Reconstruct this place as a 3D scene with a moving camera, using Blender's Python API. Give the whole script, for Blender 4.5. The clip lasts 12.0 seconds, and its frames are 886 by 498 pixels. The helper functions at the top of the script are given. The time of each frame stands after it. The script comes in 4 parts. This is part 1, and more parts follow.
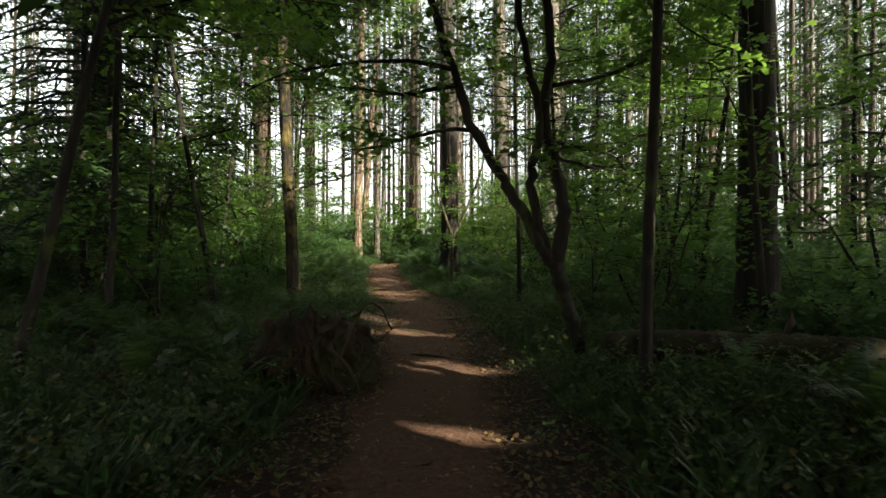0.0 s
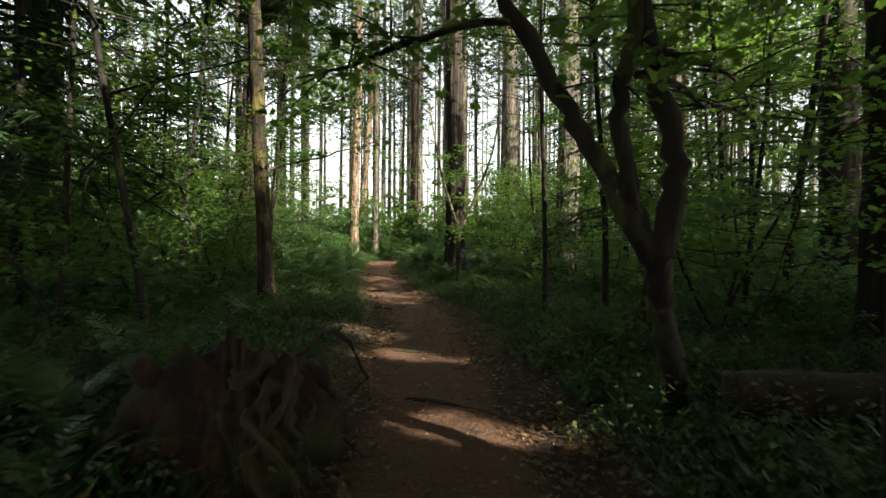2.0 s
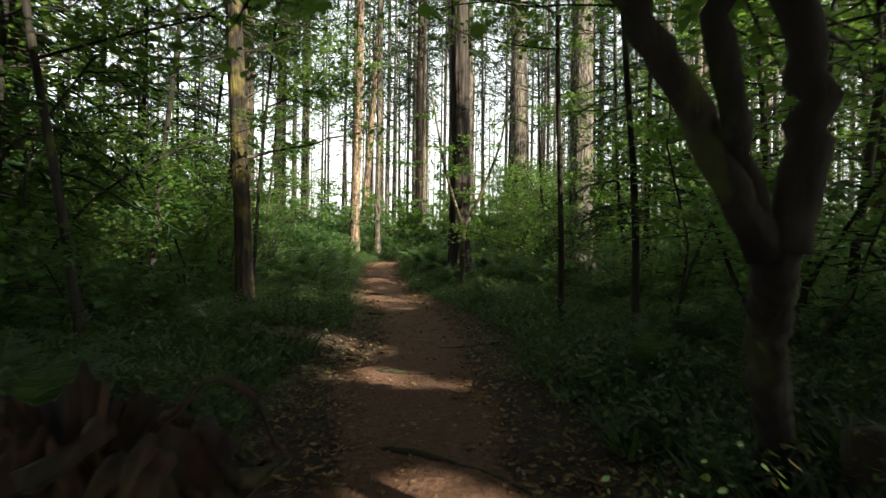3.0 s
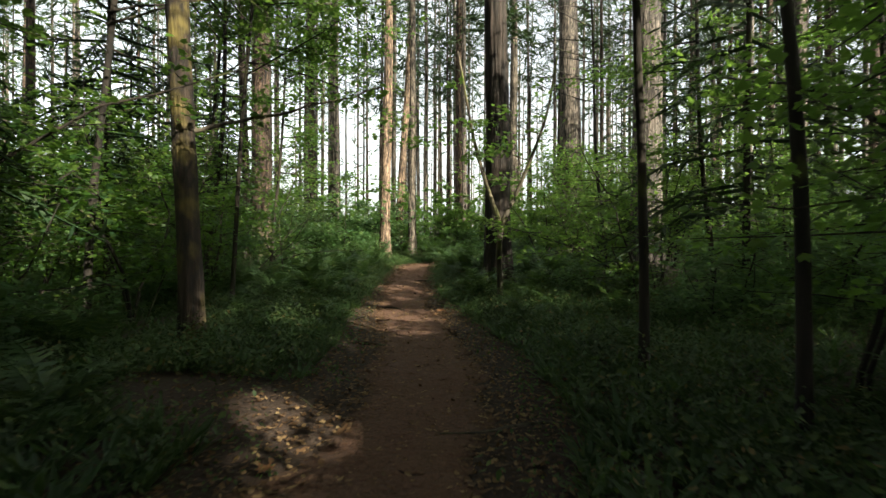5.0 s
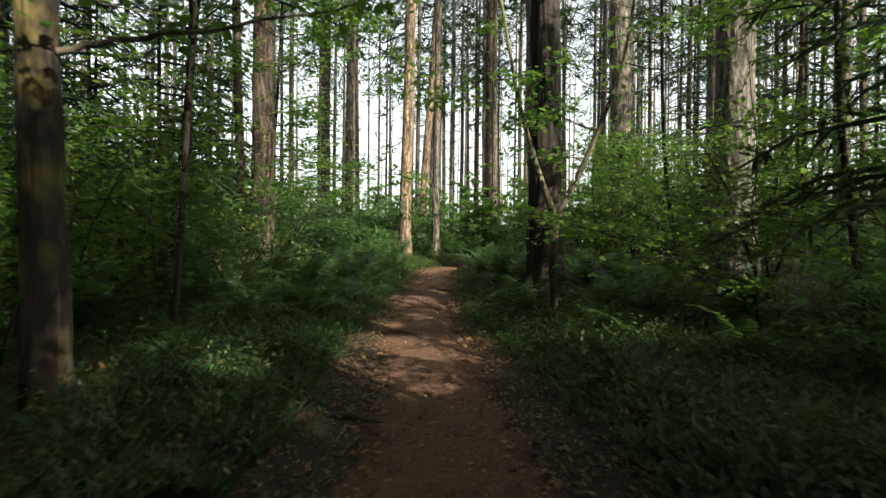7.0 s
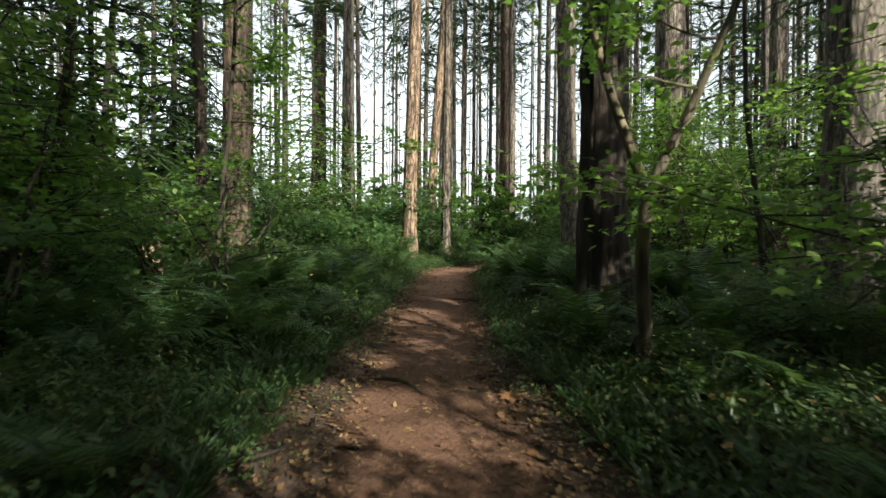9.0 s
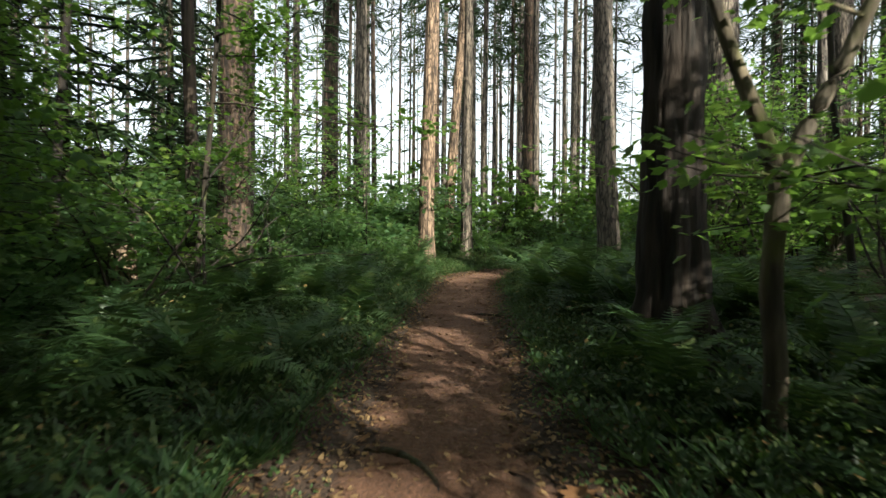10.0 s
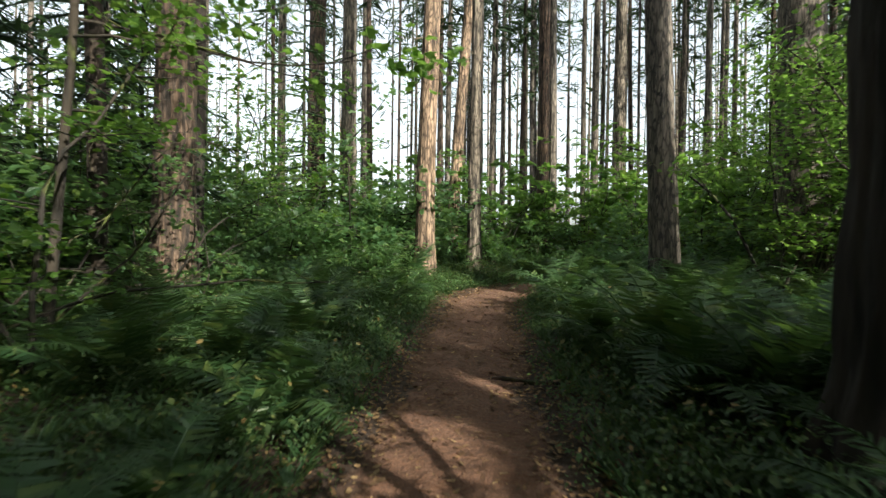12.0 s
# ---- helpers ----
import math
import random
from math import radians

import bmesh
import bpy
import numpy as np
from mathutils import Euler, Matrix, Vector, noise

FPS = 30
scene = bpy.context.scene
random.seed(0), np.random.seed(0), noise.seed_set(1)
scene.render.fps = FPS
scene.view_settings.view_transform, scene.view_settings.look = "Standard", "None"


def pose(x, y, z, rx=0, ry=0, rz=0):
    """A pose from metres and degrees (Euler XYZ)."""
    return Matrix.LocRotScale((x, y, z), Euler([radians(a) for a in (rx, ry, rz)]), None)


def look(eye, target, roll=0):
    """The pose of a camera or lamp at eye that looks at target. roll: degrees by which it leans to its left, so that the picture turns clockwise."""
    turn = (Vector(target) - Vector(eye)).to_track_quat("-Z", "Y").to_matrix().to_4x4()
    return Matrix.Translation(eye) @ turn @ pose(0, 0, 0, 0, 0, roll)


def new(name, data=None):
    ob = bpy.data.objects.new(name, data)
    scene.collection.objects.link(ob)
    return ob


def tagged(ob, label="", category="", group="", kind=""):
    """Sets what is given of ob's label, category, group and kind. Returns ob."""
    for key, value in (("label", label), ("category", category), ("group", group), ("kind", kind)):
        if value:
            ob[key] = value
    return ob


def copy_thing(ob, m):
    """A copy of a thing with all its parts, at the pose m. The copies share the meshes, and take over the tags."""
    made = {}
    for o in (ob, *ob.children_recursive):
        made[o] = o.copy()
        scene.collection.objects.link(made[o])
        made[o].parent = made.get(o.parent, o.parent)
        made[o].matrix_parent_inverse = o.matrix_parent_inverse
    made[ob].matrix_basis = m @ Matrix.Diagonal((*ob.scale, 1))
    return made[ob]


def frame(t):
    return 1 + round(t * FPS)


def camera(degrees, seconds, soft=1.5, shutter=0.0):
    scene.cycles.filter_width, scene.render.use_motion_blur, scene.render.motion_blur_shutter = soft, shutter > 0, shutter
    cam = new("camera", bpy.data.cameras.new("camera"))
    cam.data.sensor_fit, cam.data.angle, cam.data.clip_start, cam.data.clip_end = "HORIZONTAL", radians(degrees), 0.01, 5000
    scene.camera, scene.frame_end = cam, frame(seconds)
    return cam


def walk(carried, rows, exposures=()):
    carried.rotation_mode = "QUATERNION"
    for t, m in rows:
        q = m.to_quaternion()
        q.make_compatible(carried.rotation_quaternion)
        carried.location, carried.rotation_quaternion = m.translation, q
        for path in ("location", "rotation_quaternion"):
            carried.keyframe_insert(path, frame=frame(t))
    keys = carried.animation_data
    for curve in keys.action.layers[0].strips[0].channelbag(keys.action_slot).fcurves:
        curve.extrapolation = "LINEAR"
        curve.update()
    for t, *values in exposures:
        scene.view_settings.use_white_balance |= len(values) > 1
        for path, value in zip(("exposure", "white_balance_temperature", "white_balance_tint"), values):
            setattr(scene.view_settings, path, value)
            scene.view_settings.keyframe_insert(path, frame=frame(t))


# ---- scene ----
cam = camera(81.0, 12.0, soft=1.45, shutter=0.5)
METRES, EYE = 17.0, 1.5
ROWS = [
    (0.0, 0.0, 0.0, 0.0, -0.0, 0.37, -0.24),
    (0.5, -0.0058, 0.0286, -0.0005, -0.25, 0.21, -0.29),
    (1.0, -0.0074, 0.0608, -0.0037, -0.12, 0.12, -0.18),
    (1.5, -0.0071, 0.0996, -0.005, -0.03, 0.12, -0.54),
    (2.0, -0.0054, 0.137, -0.0037, 0.19, 0.08, -0.48),
    (2.5, -0.0021, 0.1735, -0.0042, 0.57, 0.24, -0.58),
    (3.0, 0.0001, 0.2077, -0.0062, 0.91, 0.24, -0.78),
    (5.0, 0.0184, 0.373, -0.0005, 6.28, -0.03, -0.14),
    (5.5, 0.0165, 0.4132, 0.0013, 7.07, -0.09, -0.35),
    (6.0, 0.011, 0.4558, 0.0051, 8.65, -0.15, -0.54),
    (6.5, 0.0008, 0.5007, 0.0048, 9.03, -0.22, -0.68),
    (7.0, -0.0066, 0.5453, 0.0036, 9.09, -0.18, -0.64),
    (9.0, -0.0388, 0.7255, -0.0005, 10.19, -0.3, -0.45),
    (9.5, -0.0473, 0.7684, 0.0026, 11.85, -0.18, -0.61),
    (10.0, -0.0582, 0.8137, 0.003, 12.17, -0.24, -0.6),
    (10.5, -0.0658, 0.8565, 0.0072, 12.51, -0.11, -0.66),
    (11.0, -0.0758, 0.9003, 0.0101, 12.66, -0.28, -0.78),
    (11.5, -0.0821, 0.942, 0.0141, 12.77, -0.18, -0.73),
    (12.0, -0.0929, 0.9856, 0.0151, 12.65, -0.18, -0.82),
]
walk(cam, [(t, pose(METRES * x, METRES * y, EYE + METRES * z, 90 + pitch, roll, yaw)) for t, x, y, z, yaw, pitch, roll in ROWS],
     exposures=[(0.0, 1.6, 7000, 2), (3.0, 1.55, 6900, 2), (7.0, 1.3, 6700, 2), (12.0, 1.27, 6350, 2)])

# ---- sky and sun: low sun from behind and to the right of the walk ----
SUN_EL, SUN_AZ = 30.0, 131.0          # azimuth clockwise from +y
SUN = Vector((math.sin(radians(SUN_AZ)) * math.cos(radians(SUN_EL)),
              math.cos(radians(SUN_AZ)) * math.cos(radians(SUN_EL)), math.sin(radians(SUN_EL))))
world = bpy.data.worlds.new("sky")
scene.world = world
world.use_nodes = True
wn = world.node_tree.nodes
sky = wn.new("ShaderNodeTexSky")
sky.sky_type = "NISHITA"
sky.sun_disc = False
sky.sun_elevation, sky.sun_rotation = radians(SUN_EL), radians(SUN_AZ)
sky.air_density, sky.dust_density = 1.0, 4.0
wn["Background"].inputs[1].default_value = 0.15
pale = wn.new("ShaderNodeHueSaturation")          # thin high haze
pale.inputs["Saturation"].default_value, pale.inputs["Value"].default_value = 0.3, 1.15
world.node_tree.links.new(sky.outputs[0], pale.inputs["Color"])
world.node_tree.links.new(pale.outputs[0], wn["Background"].inputs[0])
lamp = bpy.data.lights.new("sun", "SUN")
lamp.energy, lamp.angle, lamp.color = 5.0, radians(0.53), (1.0, 0.91, 0.78)
sun = new("sun", lamp)
sun.matrix_world = look(SUN * 60, (0, 0, 0))


# ---- materials ----
def shader(name):
    m = bpy.data.materials.new(name)
    m.use_nodes = True
    return m, m.node_tree.nodes, m.node_tree.links, m.node_tree.nodes["Principled BSDF"]


def ramp(nodes, stops):
    r = nodes.new("ShaderNodeValToRGB")
    while len(r.color_ramp.elements) < len(stops):
        r.color_ramp.elements.new(0.5)
    for e, (p, c) in zip(r.color_ramp.elements, stops):
        e.position, e.color = p, (*c, 1)
    return r


def noise_node(nodes, links, scale, detail=6.0, stretch=(1, 1, 1), space="Object"):
    co = nodes.new("ShaderNodeTexCoord")
    mp = nodes.new("ShaderNodeMapping")
    mp.inputs["Scale"].default_value = stretch
    links.new(co.outputs[space], mp.inputs[0])
    n = nodes.new("ShaderNodeTexNoise")
    n.inputs["Scale"].default_value, n.inputs["Detail"].default_value = scale, detail
    links.new(mp.outputs[0], n.inputs["Vector"])
    return n


def mix_colour(nodes, links, fac, a, b, kind="MIX"):
    m = nodes.new("ShaderNodeMix")
    m.data_type, m.blend_type = "RGBA", kind
    for socket, value in ((m.inputs[0], fac), (m.inputs[6], a), (m.inputs[7], b)):
        if isinstance(value, (int, float)):
            socket.default_value = value
        elif isinstance(value, tuple):
            socket.default_value = (*value, 1)
        else:
            links.new(value, socket)
    return m.outputs[2]


def bark_material(name, dark, light, moss=0.0, moss_colour=(0.09, 0.11, 0.02), blotch=0.0, scale=14.0):
    m, n, l, b = shader(name)
    grain = noise_node(n, l, scale, 8, (1, 1, 0.14))
    col = ramp(n, [(0.36, dark), (0.5, tuple(0.5 * (a + b) for a, b in zip(dark, light))), (0.66, light)])
    l.new(grain.outputs[0], col.inputs[0])
    if scale > 11:
        co = n.new("ShaderNodeTexCoord")
        mp = n.new("ShaderNodeMapping")
        mp.inputs["Scale"].default_value = (1, 1, 0.22)
        l.new(co.outputs["Object"], mp.inputs[0])
        wob = n.new("ShaderNodeVectorMath")
        wob.operation = "MULTIPLY_ADD"
        wob.inputs[1].default_value = (0.09, 0.09, 0.09)
        l.new(grain.outputs[1], wob.inputs[0])
        l.new(mp.outputs[0], wob.inputs[2])
        plates = n.new("ShaderNodeTexVoronoi")
        plates.feature = "DISTANCE_TO_EDGE"
        plates.inputs["Scale"].default_value = 13.0
        l.new(wob.outputs[0], plates.inputs["Vector"])
        crack = ramp(n, [(0.0, (0.25, 0.24, 0.23)), (0.16, (1.0, 1.0, 1.0))])
        l.new(plates.outputs[0], crack.inputs[0])
        col_out = mix_colour(n, l, 1.0, col.outputs[0], crack.outputs[0], "MULTIPLY")
    else:
        col_out = col.outputs[0]
    broad = noise_node(n, l, 1.6, 4, (1, 1, 0.5))
    tone = ramp(n, [(0.3, (0.62, 0.6, 0.58)), (0.7, (1.15, 1.1, 1.05))])
    l.new(broad.outputs[0], tone.inputs[0])
    out = mix_colour(n, l, 1.0, col_out, tone.outputs[0], "MULTIPLY")
    info = n.new("ShaderNodeObjectInfo")
    vary = ramp(n, [(0.0, (0.78, 0.78, 0.8)), (1.0, (1.15, 1.1, 1.0))])
    l.new(info.outputs["Random"], vary.inputs[0])
    out = mix_colour(n, l, 1.0, out, vary.outputs[0], "MULTIPLY")
    if moss:
        patch = noise_node(n, l, 3.2, 7, (1, 1, 0.6))
        mask = ramp(n, [(0.62 - 0.3 * moss, (0, 0, 0)), (0.78 - 0.3 * moss, (1, 1, 1))])
        l.new(patch.outputs[0], mask.inputs[0])
        out = mix_colour(n, l, mask.outputs[0], out, moss_colour)
    if blotch:
        spots = noise_node(n, l, 15.0, 2, (1, 1, 0.4))
        mask = ramp(n, [(0.58, (0, 0, 0)), (0.62, (1, 1, 1))])
        l.new(spots.outputs[0], mask.inputs[0])
        out = mix_colour(n, l, mask.outputs[0], out, (0.02, 0.018, 0.016))
    l.new(out, b.inputs["Base Color"])
    b.inputs["Roughness"].default_value = 0.9
    bump = n.new("ShaderNodeBump")
    bump.inputs["Strength"].default_value, bump.inputs["Distance"].default_value = 1.0, 0.05
    l.new(grain.outputs[0], bump.inputs["Height"])
    l.new(bump.outputs[0], b.inputs["Normal"])
    return m


def leaf_material(name, stops, through_colour, through_share=0.45, rough=0.45):
    m, n, l, b = shader(name)
    geo = n.new("ShaderNodeNewGeometry")
    col = ramp(n, stops)
    l.new(geo.outputs["Random Per Island"], col.inputs[0])
    info = n.new("ShaderNodeObjectInfo")
    vary = ramp(n, [(0.0, (0.75, 0.85, 0.85)), (1.0, (1.2, 1.1, 0.95))])
    l.new(info.outputs["Random"], vary.inputs[0])
    out = mix_colour(n, l, 1.0, col.outputs[0], vary.outputs[0], "MULTIPLY")
    spots = noise_node(n, l, 9.0, 3)
    soft = ramp(n, [(0.3, (0.8, 0.8, 0.8)), (0.7, (1.1, 1.1, 1.1))])
    l.new(spots.outputs[0], soft.inputs[0])
    out = mix_colour(n, l, 1.0, out, soft.outputs[0], "MULTIPLY")
    l.new(out, b.inputs["Base Color"])
    b.inputs["Roughness"].default_value = rough
    tr = n.new("ShaderNodeBsdfTranslucent")
    l.new(mix_colour(n, l, 0.55, out, through_colour), tr.inputs[0])
    mx = n.new("ShaderNodeMixShader")
    mx.inputs[0].default_value = through_share
    l.new(b.outputs[0], mx.inputs[1])
    l.new(tr.outputs[0], mx.inputs[2])
    l.new(mx.outputs[0], n["Material Output"].inputs[0])
    return m


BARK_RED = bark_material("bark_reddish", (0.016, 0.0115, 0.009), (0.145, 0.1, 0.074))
# lighter copy of the reddish bark: sunlight put into the colour
BARK_SUNLIT = bark_material("bark_sunlit_reddish", (0.06, 0.042, 0.03), (0.44, 0.32, 0.23))
BARK_GREY = bark_material("bark_grey", (0.028, 0.025, 0.022), (0.25, 0.22, 0.19))
# near-black bark: the shade on these trunks is put into the colour
BARK_SHADED = bark_material("bark_shaded_conifer", (0.009, 0.007, 0.0055), (0.046, 0.034, 0.027), scale=10)
BARK_MOSS = bark_material("bark_mossy", (0.014, 0.01, 0.007), (0.06, 0.042, 0.028), moss=0.36, moss_colour=(0.14, 0.11, 0.03))
BARK_SPOT = bark_material("bark_pitted", (0.07, 0.062, 0.056), (0.22, 0.195, 0.175), blotch=1.0)
BARK_MAPLE = bark_material("bark_maple", (0.03, 0.025, 0.02), (0.19, 0.165, 0.12), moss=0.3, scale=10)
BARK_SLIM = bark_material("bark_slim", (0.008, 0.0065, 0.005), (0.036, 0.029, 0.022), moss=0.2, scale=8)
ROT = bark_material("rotten_wood", (0.005, 0.0035, 0.0025), (0.075, 0.034, 0.019), moss=0.5, moss_colour=(0.03, 0.034, 0.01), scale=10.5)
LEAF_MAPLE = leaf_material("leaf_maple", [(0.0, (0.034, 0.088, 0.018)), (0.6, (0.06, 0.13, 0.024)), (1.0, (0.12, 0.18, 0.034))], (0.27, 0.47, 0.075), 0.55)
LEAF_BUSH = leaf_material("leaf_bush", [(0.0, (0.034, 0.08, 0.032)), (0.7, (0.06, 0.125, 0.045)), (1.0, (0.12, 0.18, 0.05))], (0.26, 0.44, 0.13), 0.5)
LEAF_FERN = leaf_material("leaf_fern", [(0.0, (0.026, 0.06, 0.023)), (0.7, (0.044, 0.09, 0.031)), (1.0, (0.085, 0.122, 0.035))], (0.16, 0.28, 0.05), 0.35)
LEAF_COVER = leaf_material("leaf_cover", [(0.0, (0.022, 0.05, 0.018)), (0.65, (0.042, 0.084, 0.027)), (0.9, (0.085, 0.12, 0.034)), (1.0, (0.2, 0.12, 0.05))], (0.17, 0.29, 0.05), 0.35, 0.62)
NEEDLE = leaf_material("needles", [(0.0, (0.012, 0.035, 0.014)), (1.0, (0.04, 0.075, 0.022))], (0.08, 0.14, 0.03), 0.25, 0.6)
LITTER = leaf_material("dry_leaves", [(0.0, (0.06, 0.03, 0.014)), (0.6, (0.16, 0.085, 0.04)), (1.0, (0.3, 0.2, 0.1))], (0.25, 0.14, 0.05), 0.15, 0.8)


def soil_material(name, stops, dry):
    m, n, l, b = shader(name)
    fine = noise_node(n, l, 26.0, 10)
    col = ramp(n, stops)
    l.new(fine.outputs[0], col.inputs[0])
    broad = noise_node(n, l, 1.1, 5)
    mask = ramp(n, [(0.42, (0, 0, 0)), (0.66, (1, 1, 1))])
    l.new(broad.outputs[0], mask.inputs[0])
    out = mix_colour(n, l, mask.outputs[0], col.outputs[0], dry)
    grit = noise_node(n, l, 120.0, 4)
    speck = ramp(n, [(0.35, (0.6, 0.6, 0.6)), (0.66, (1.25, 1.2, 1.15))])
    l.new(grit.outputs[0], speck.inputs[0])
    out = mix_colour(n, l, 1.0, out, speck.outputs[0], "MULTIPLY")
    l.new(out, b.inputs["Base Color"])
    b.inputs["Roughness"].default_value = 0.95
    bump = n.new("ShaderNodeBump")
    bump.inputs["Strength"].default_value, bump.inputs["Distance"].default_value = 0.9, 0.03
    l.new(fine.outputs[0], bump.inputs["Height"])
    l.new(bump.outputs[0], b.inputs["Normal"])
    return m


def trodden(m, edge_colour):
    """Mixes a trail's dirt, over a ragged line, with the darker soil of its untrodden edges."""
    n, l = m.node_tree.nodes, m.node_tree.links
    b = n["Principled BSDF"]
    dirt = b.inputs["Base Color"].links[0].from_socket
    tread = n.new("ShaderNodeAttribute")
    tread.attribute_name = "tread"
    ragged = noise_node(n, l, 3.4, 8)
    add = n.new("ShaderNodeMath")
    add.operation = "ADD"
    l.new(tread.outputs["Fac"], add.inputs[0])
    l.new(ragged.outputs[0], add.inputs[1])
    mask = ramp(n, [(0.42, (0, 0, 0)), (0.6, (1, 1, 1))])
    half = n.new("ShaderNodeMath")
    half.operation = "MULTIPLY"
    half.inputs[1].default_value = 0.5
    l.new(add.outputs[0], half.inputs[0])
    l.new(half.outputs[0], mask.inputs[0])
    humus = ramp(n, [(0.35, tuple(0.5 * c for c in edge_colour)), (0.7, edge_colour)])
    l.new(noise_node(n, l, 40.0, 6).outputs[0], humus.inputs[0])
    l.new(mix_colour(n, l, mask.outputs[0], humus.outputs[0], dirt), b.inputs["Base Color"])
    return m


SOIL = soil_material("forest_soil", [(0.3, (0.016, 0.01, 0.007)), (0.7, (0.07, 0.04, 0.024))], (0.038, 0.022, 0.013))
TRAIL = trodden(soil_material("trail_dirt", [(0.3, (0.065, 0.032, 0.02)), (0.7, (0.165, 0.082, 0.048))], (0.115, 0.056, 0.032)), (0.06, 0.031, 0.018))

# ---- lie of the land ----
RISE_Y = [-60, -10, 0, 6, 8, 12, 16, 18.6, 20, 23, 26.5, 32, 45, 90, 400]
RISE_Z = [0.0, 0.06, 0.08, 0.14, 0.17, 0.16, 0.20, 0.31, 0.43, 0.57, 0.74, 0.95, 1.25, 1.6, 1.6]
LINE_Y = [-12, 0, 3, 6.2, 8.5, 10.5, 13, 16.2, 18, 21, 24, 26.5, 28.0, 29.0, 30.0, 31.0]
LINE_X = [0.1, -0.12, -0.15, -0.08, -0.42, -0.3, -0.68, -1.45, -1.85, -2.35, -2.75, -3.0, -2.75, -2.2, -1.2, 0.2]


def line_x(y):
    return np.interp(y, LINE_Y, LINE_X)


def bumps(x, y):
    return (0.05 * np.sin(1.3 * x + 0.7 * y + 1.0) * np.sin(0.9 * y - 0.6 * x)
            + 0.03 * np.sin(2.9 * x - 1.7 * y + 2.0) * np.sin(2.3 * y + 1.1 * x))


def land(x, y):
    """Height of the ground."""
    x, y = np.asarray(x, float), np.asarray(y, float)
    off = np.abs(x - line_x(y))
    side = np.clip((off - 0.55) / 1.2, 0, 1)
    return np.interp(y, RISE_Y, RISE_Z) + side * (0.07 + bumps(x, y) + 0.012 * np.clip(off, 0, 12))


def height(x, y):
    return float(land(x, y))


# ---- builders ----
def mesh_object(name, verts, faces, material, parent=None, label="", smooth=True):
    me = bpy.data.meshes.new(name)
    me.from_pydata(verts if isinstance(verts, list) else verts.tolist(), [], faces if isinstance(faces, list) else faces.tolist())
    me.materials.append(material)
    if smooth:
        me.polygons.foreach_set("use_smooth", [True] * len(me.polygons))
    me.update()
    ob = new(name, me)
    ob.parent = parent
    if label:
        ob["label"] = label
    return ob


def grid_faces(rows, cols, wrap=False):
    r, c = np.meshgrid(np.arange(rows - 1), np.arange(cols if wrap else cols - 1), indexing="ij")
    c2 = (c + 1) % cols
    return np.stack([r * cols + c, r * cols + c2, (r + 1) * cols + c2, (r + 1) * cols + c], -1).reshape(-1, 4)


class Shape:
    """Gathers vertices and faces of one mesh."""

    def __init__(self):
        self.v, self.f, self.n = [], [], 0

    def add(self, verts, faces):
        self.v.append(np.asarray(verts, float))
        self.f.extend((np.asarray(faces) + self.n).tolist())
        self.n += len(verts)

    def tube(self, pts, radii, sides=6, rough=0.0, rng=None):
        pts = np.asarray(pts, float)
        d = np.gradient(pts, axis=0)
        d /= np.linalg.norm(d, axis=1)[:, None] + 1e-9
        ref = np.where(np.abs(d[:, 2:3]) > 0.9, np.array([[1.0, 0, 0]]), np.array([[0, 0, 1.0]]))
        u = np.cross(d, ref)
        u /= np.linalg.norm(u, axis=1)[:, None]
        w = np.cross(d, u)
        a = np.linspace(0, 2 * np.pi, sides, endpoint=False)
        r = np.asarray(radii, float)[:, None] * np.ones((1, sides))
        if rough:
            r = r * (1 + rough * rng.normal(size=r.shape))
        v = pts[:, None] + r[..., None] * (np.cos(a)[None, :, None] * u[:, None] + np.sin(a)[None, :, None] * w[:, None])
        f = grid_faces(len(pts), sides, True)
        self.add(v.reshape(-1, 3), f)
        k = self.n
        self.f.append([k - sides + i for i in range(sides)])
        self.f.append([k - len(pts) * sides + i for i in reversed(range(sides))])

    def object(self, name, material, parent=None, label="", smooth=True):
        return mesh_object(name, np.concatenate(self.v), self.f, material, parent, label, smooth)


MAPLE_OUTLINE = [(0, 0), (0.45, 0.15), (0.5, 0.7), (0.17, 0.68), (0, 1.1), (-0.17, 0.68), (-0.5, 0.7), (-0.45, 0.15)]
OVAL_OUTLINE = [(0, 0), (0.3, 0.35), (0.1, 0.95), (-0.1, 0.95), (-0.3, 0.35)]
SHARD_OUTLINE = [(-0.05, 0), (0.05, 0), (0.2, 0.45), (0.0, 1.0), (-0.2, 0.4)]
SPRAY_OUTLINE = [(0.0, 0), (0.075, 0.4), (0.0, 1.0), (-0.075, 0.35)]


def leaf_sheet(points, ups, heads, sizes, outline):
    """Many single leaves: place, normal, heading and length of each."""
    p, up, hd = (np.asarray(a, float) for a in (points, ups, heads))
    up = up / (np.linalg.norm(up, axis=1)[:, None] + 1e-9)
    hd = hd - up * np.sum(up * hd, axis=1)[:, None]
    hd /= np.linalg.norm(hd, axis=1)[:, None] + 1e-9
    sd = np.cross(up, hd)
    o = np.asarray(outline)
    s = np.asarray(sizes, float)[:, None, None]
    droop = (np.abs(o[:, 0]) * 0.35 + o[:, 1] ** 2 * 0.15)[None, :, None]
    v = p[:, None] + s * (o[None, :, :1] * sd[:, None] + o[None, :, 1:] * hd[:, None] - droop * up[:, None])
    k = len(o)
    f = (np.arange(len(p))[:, None] * k + np.arange(k)[None]).tolist()
    return v.reshape(-1, 3), f


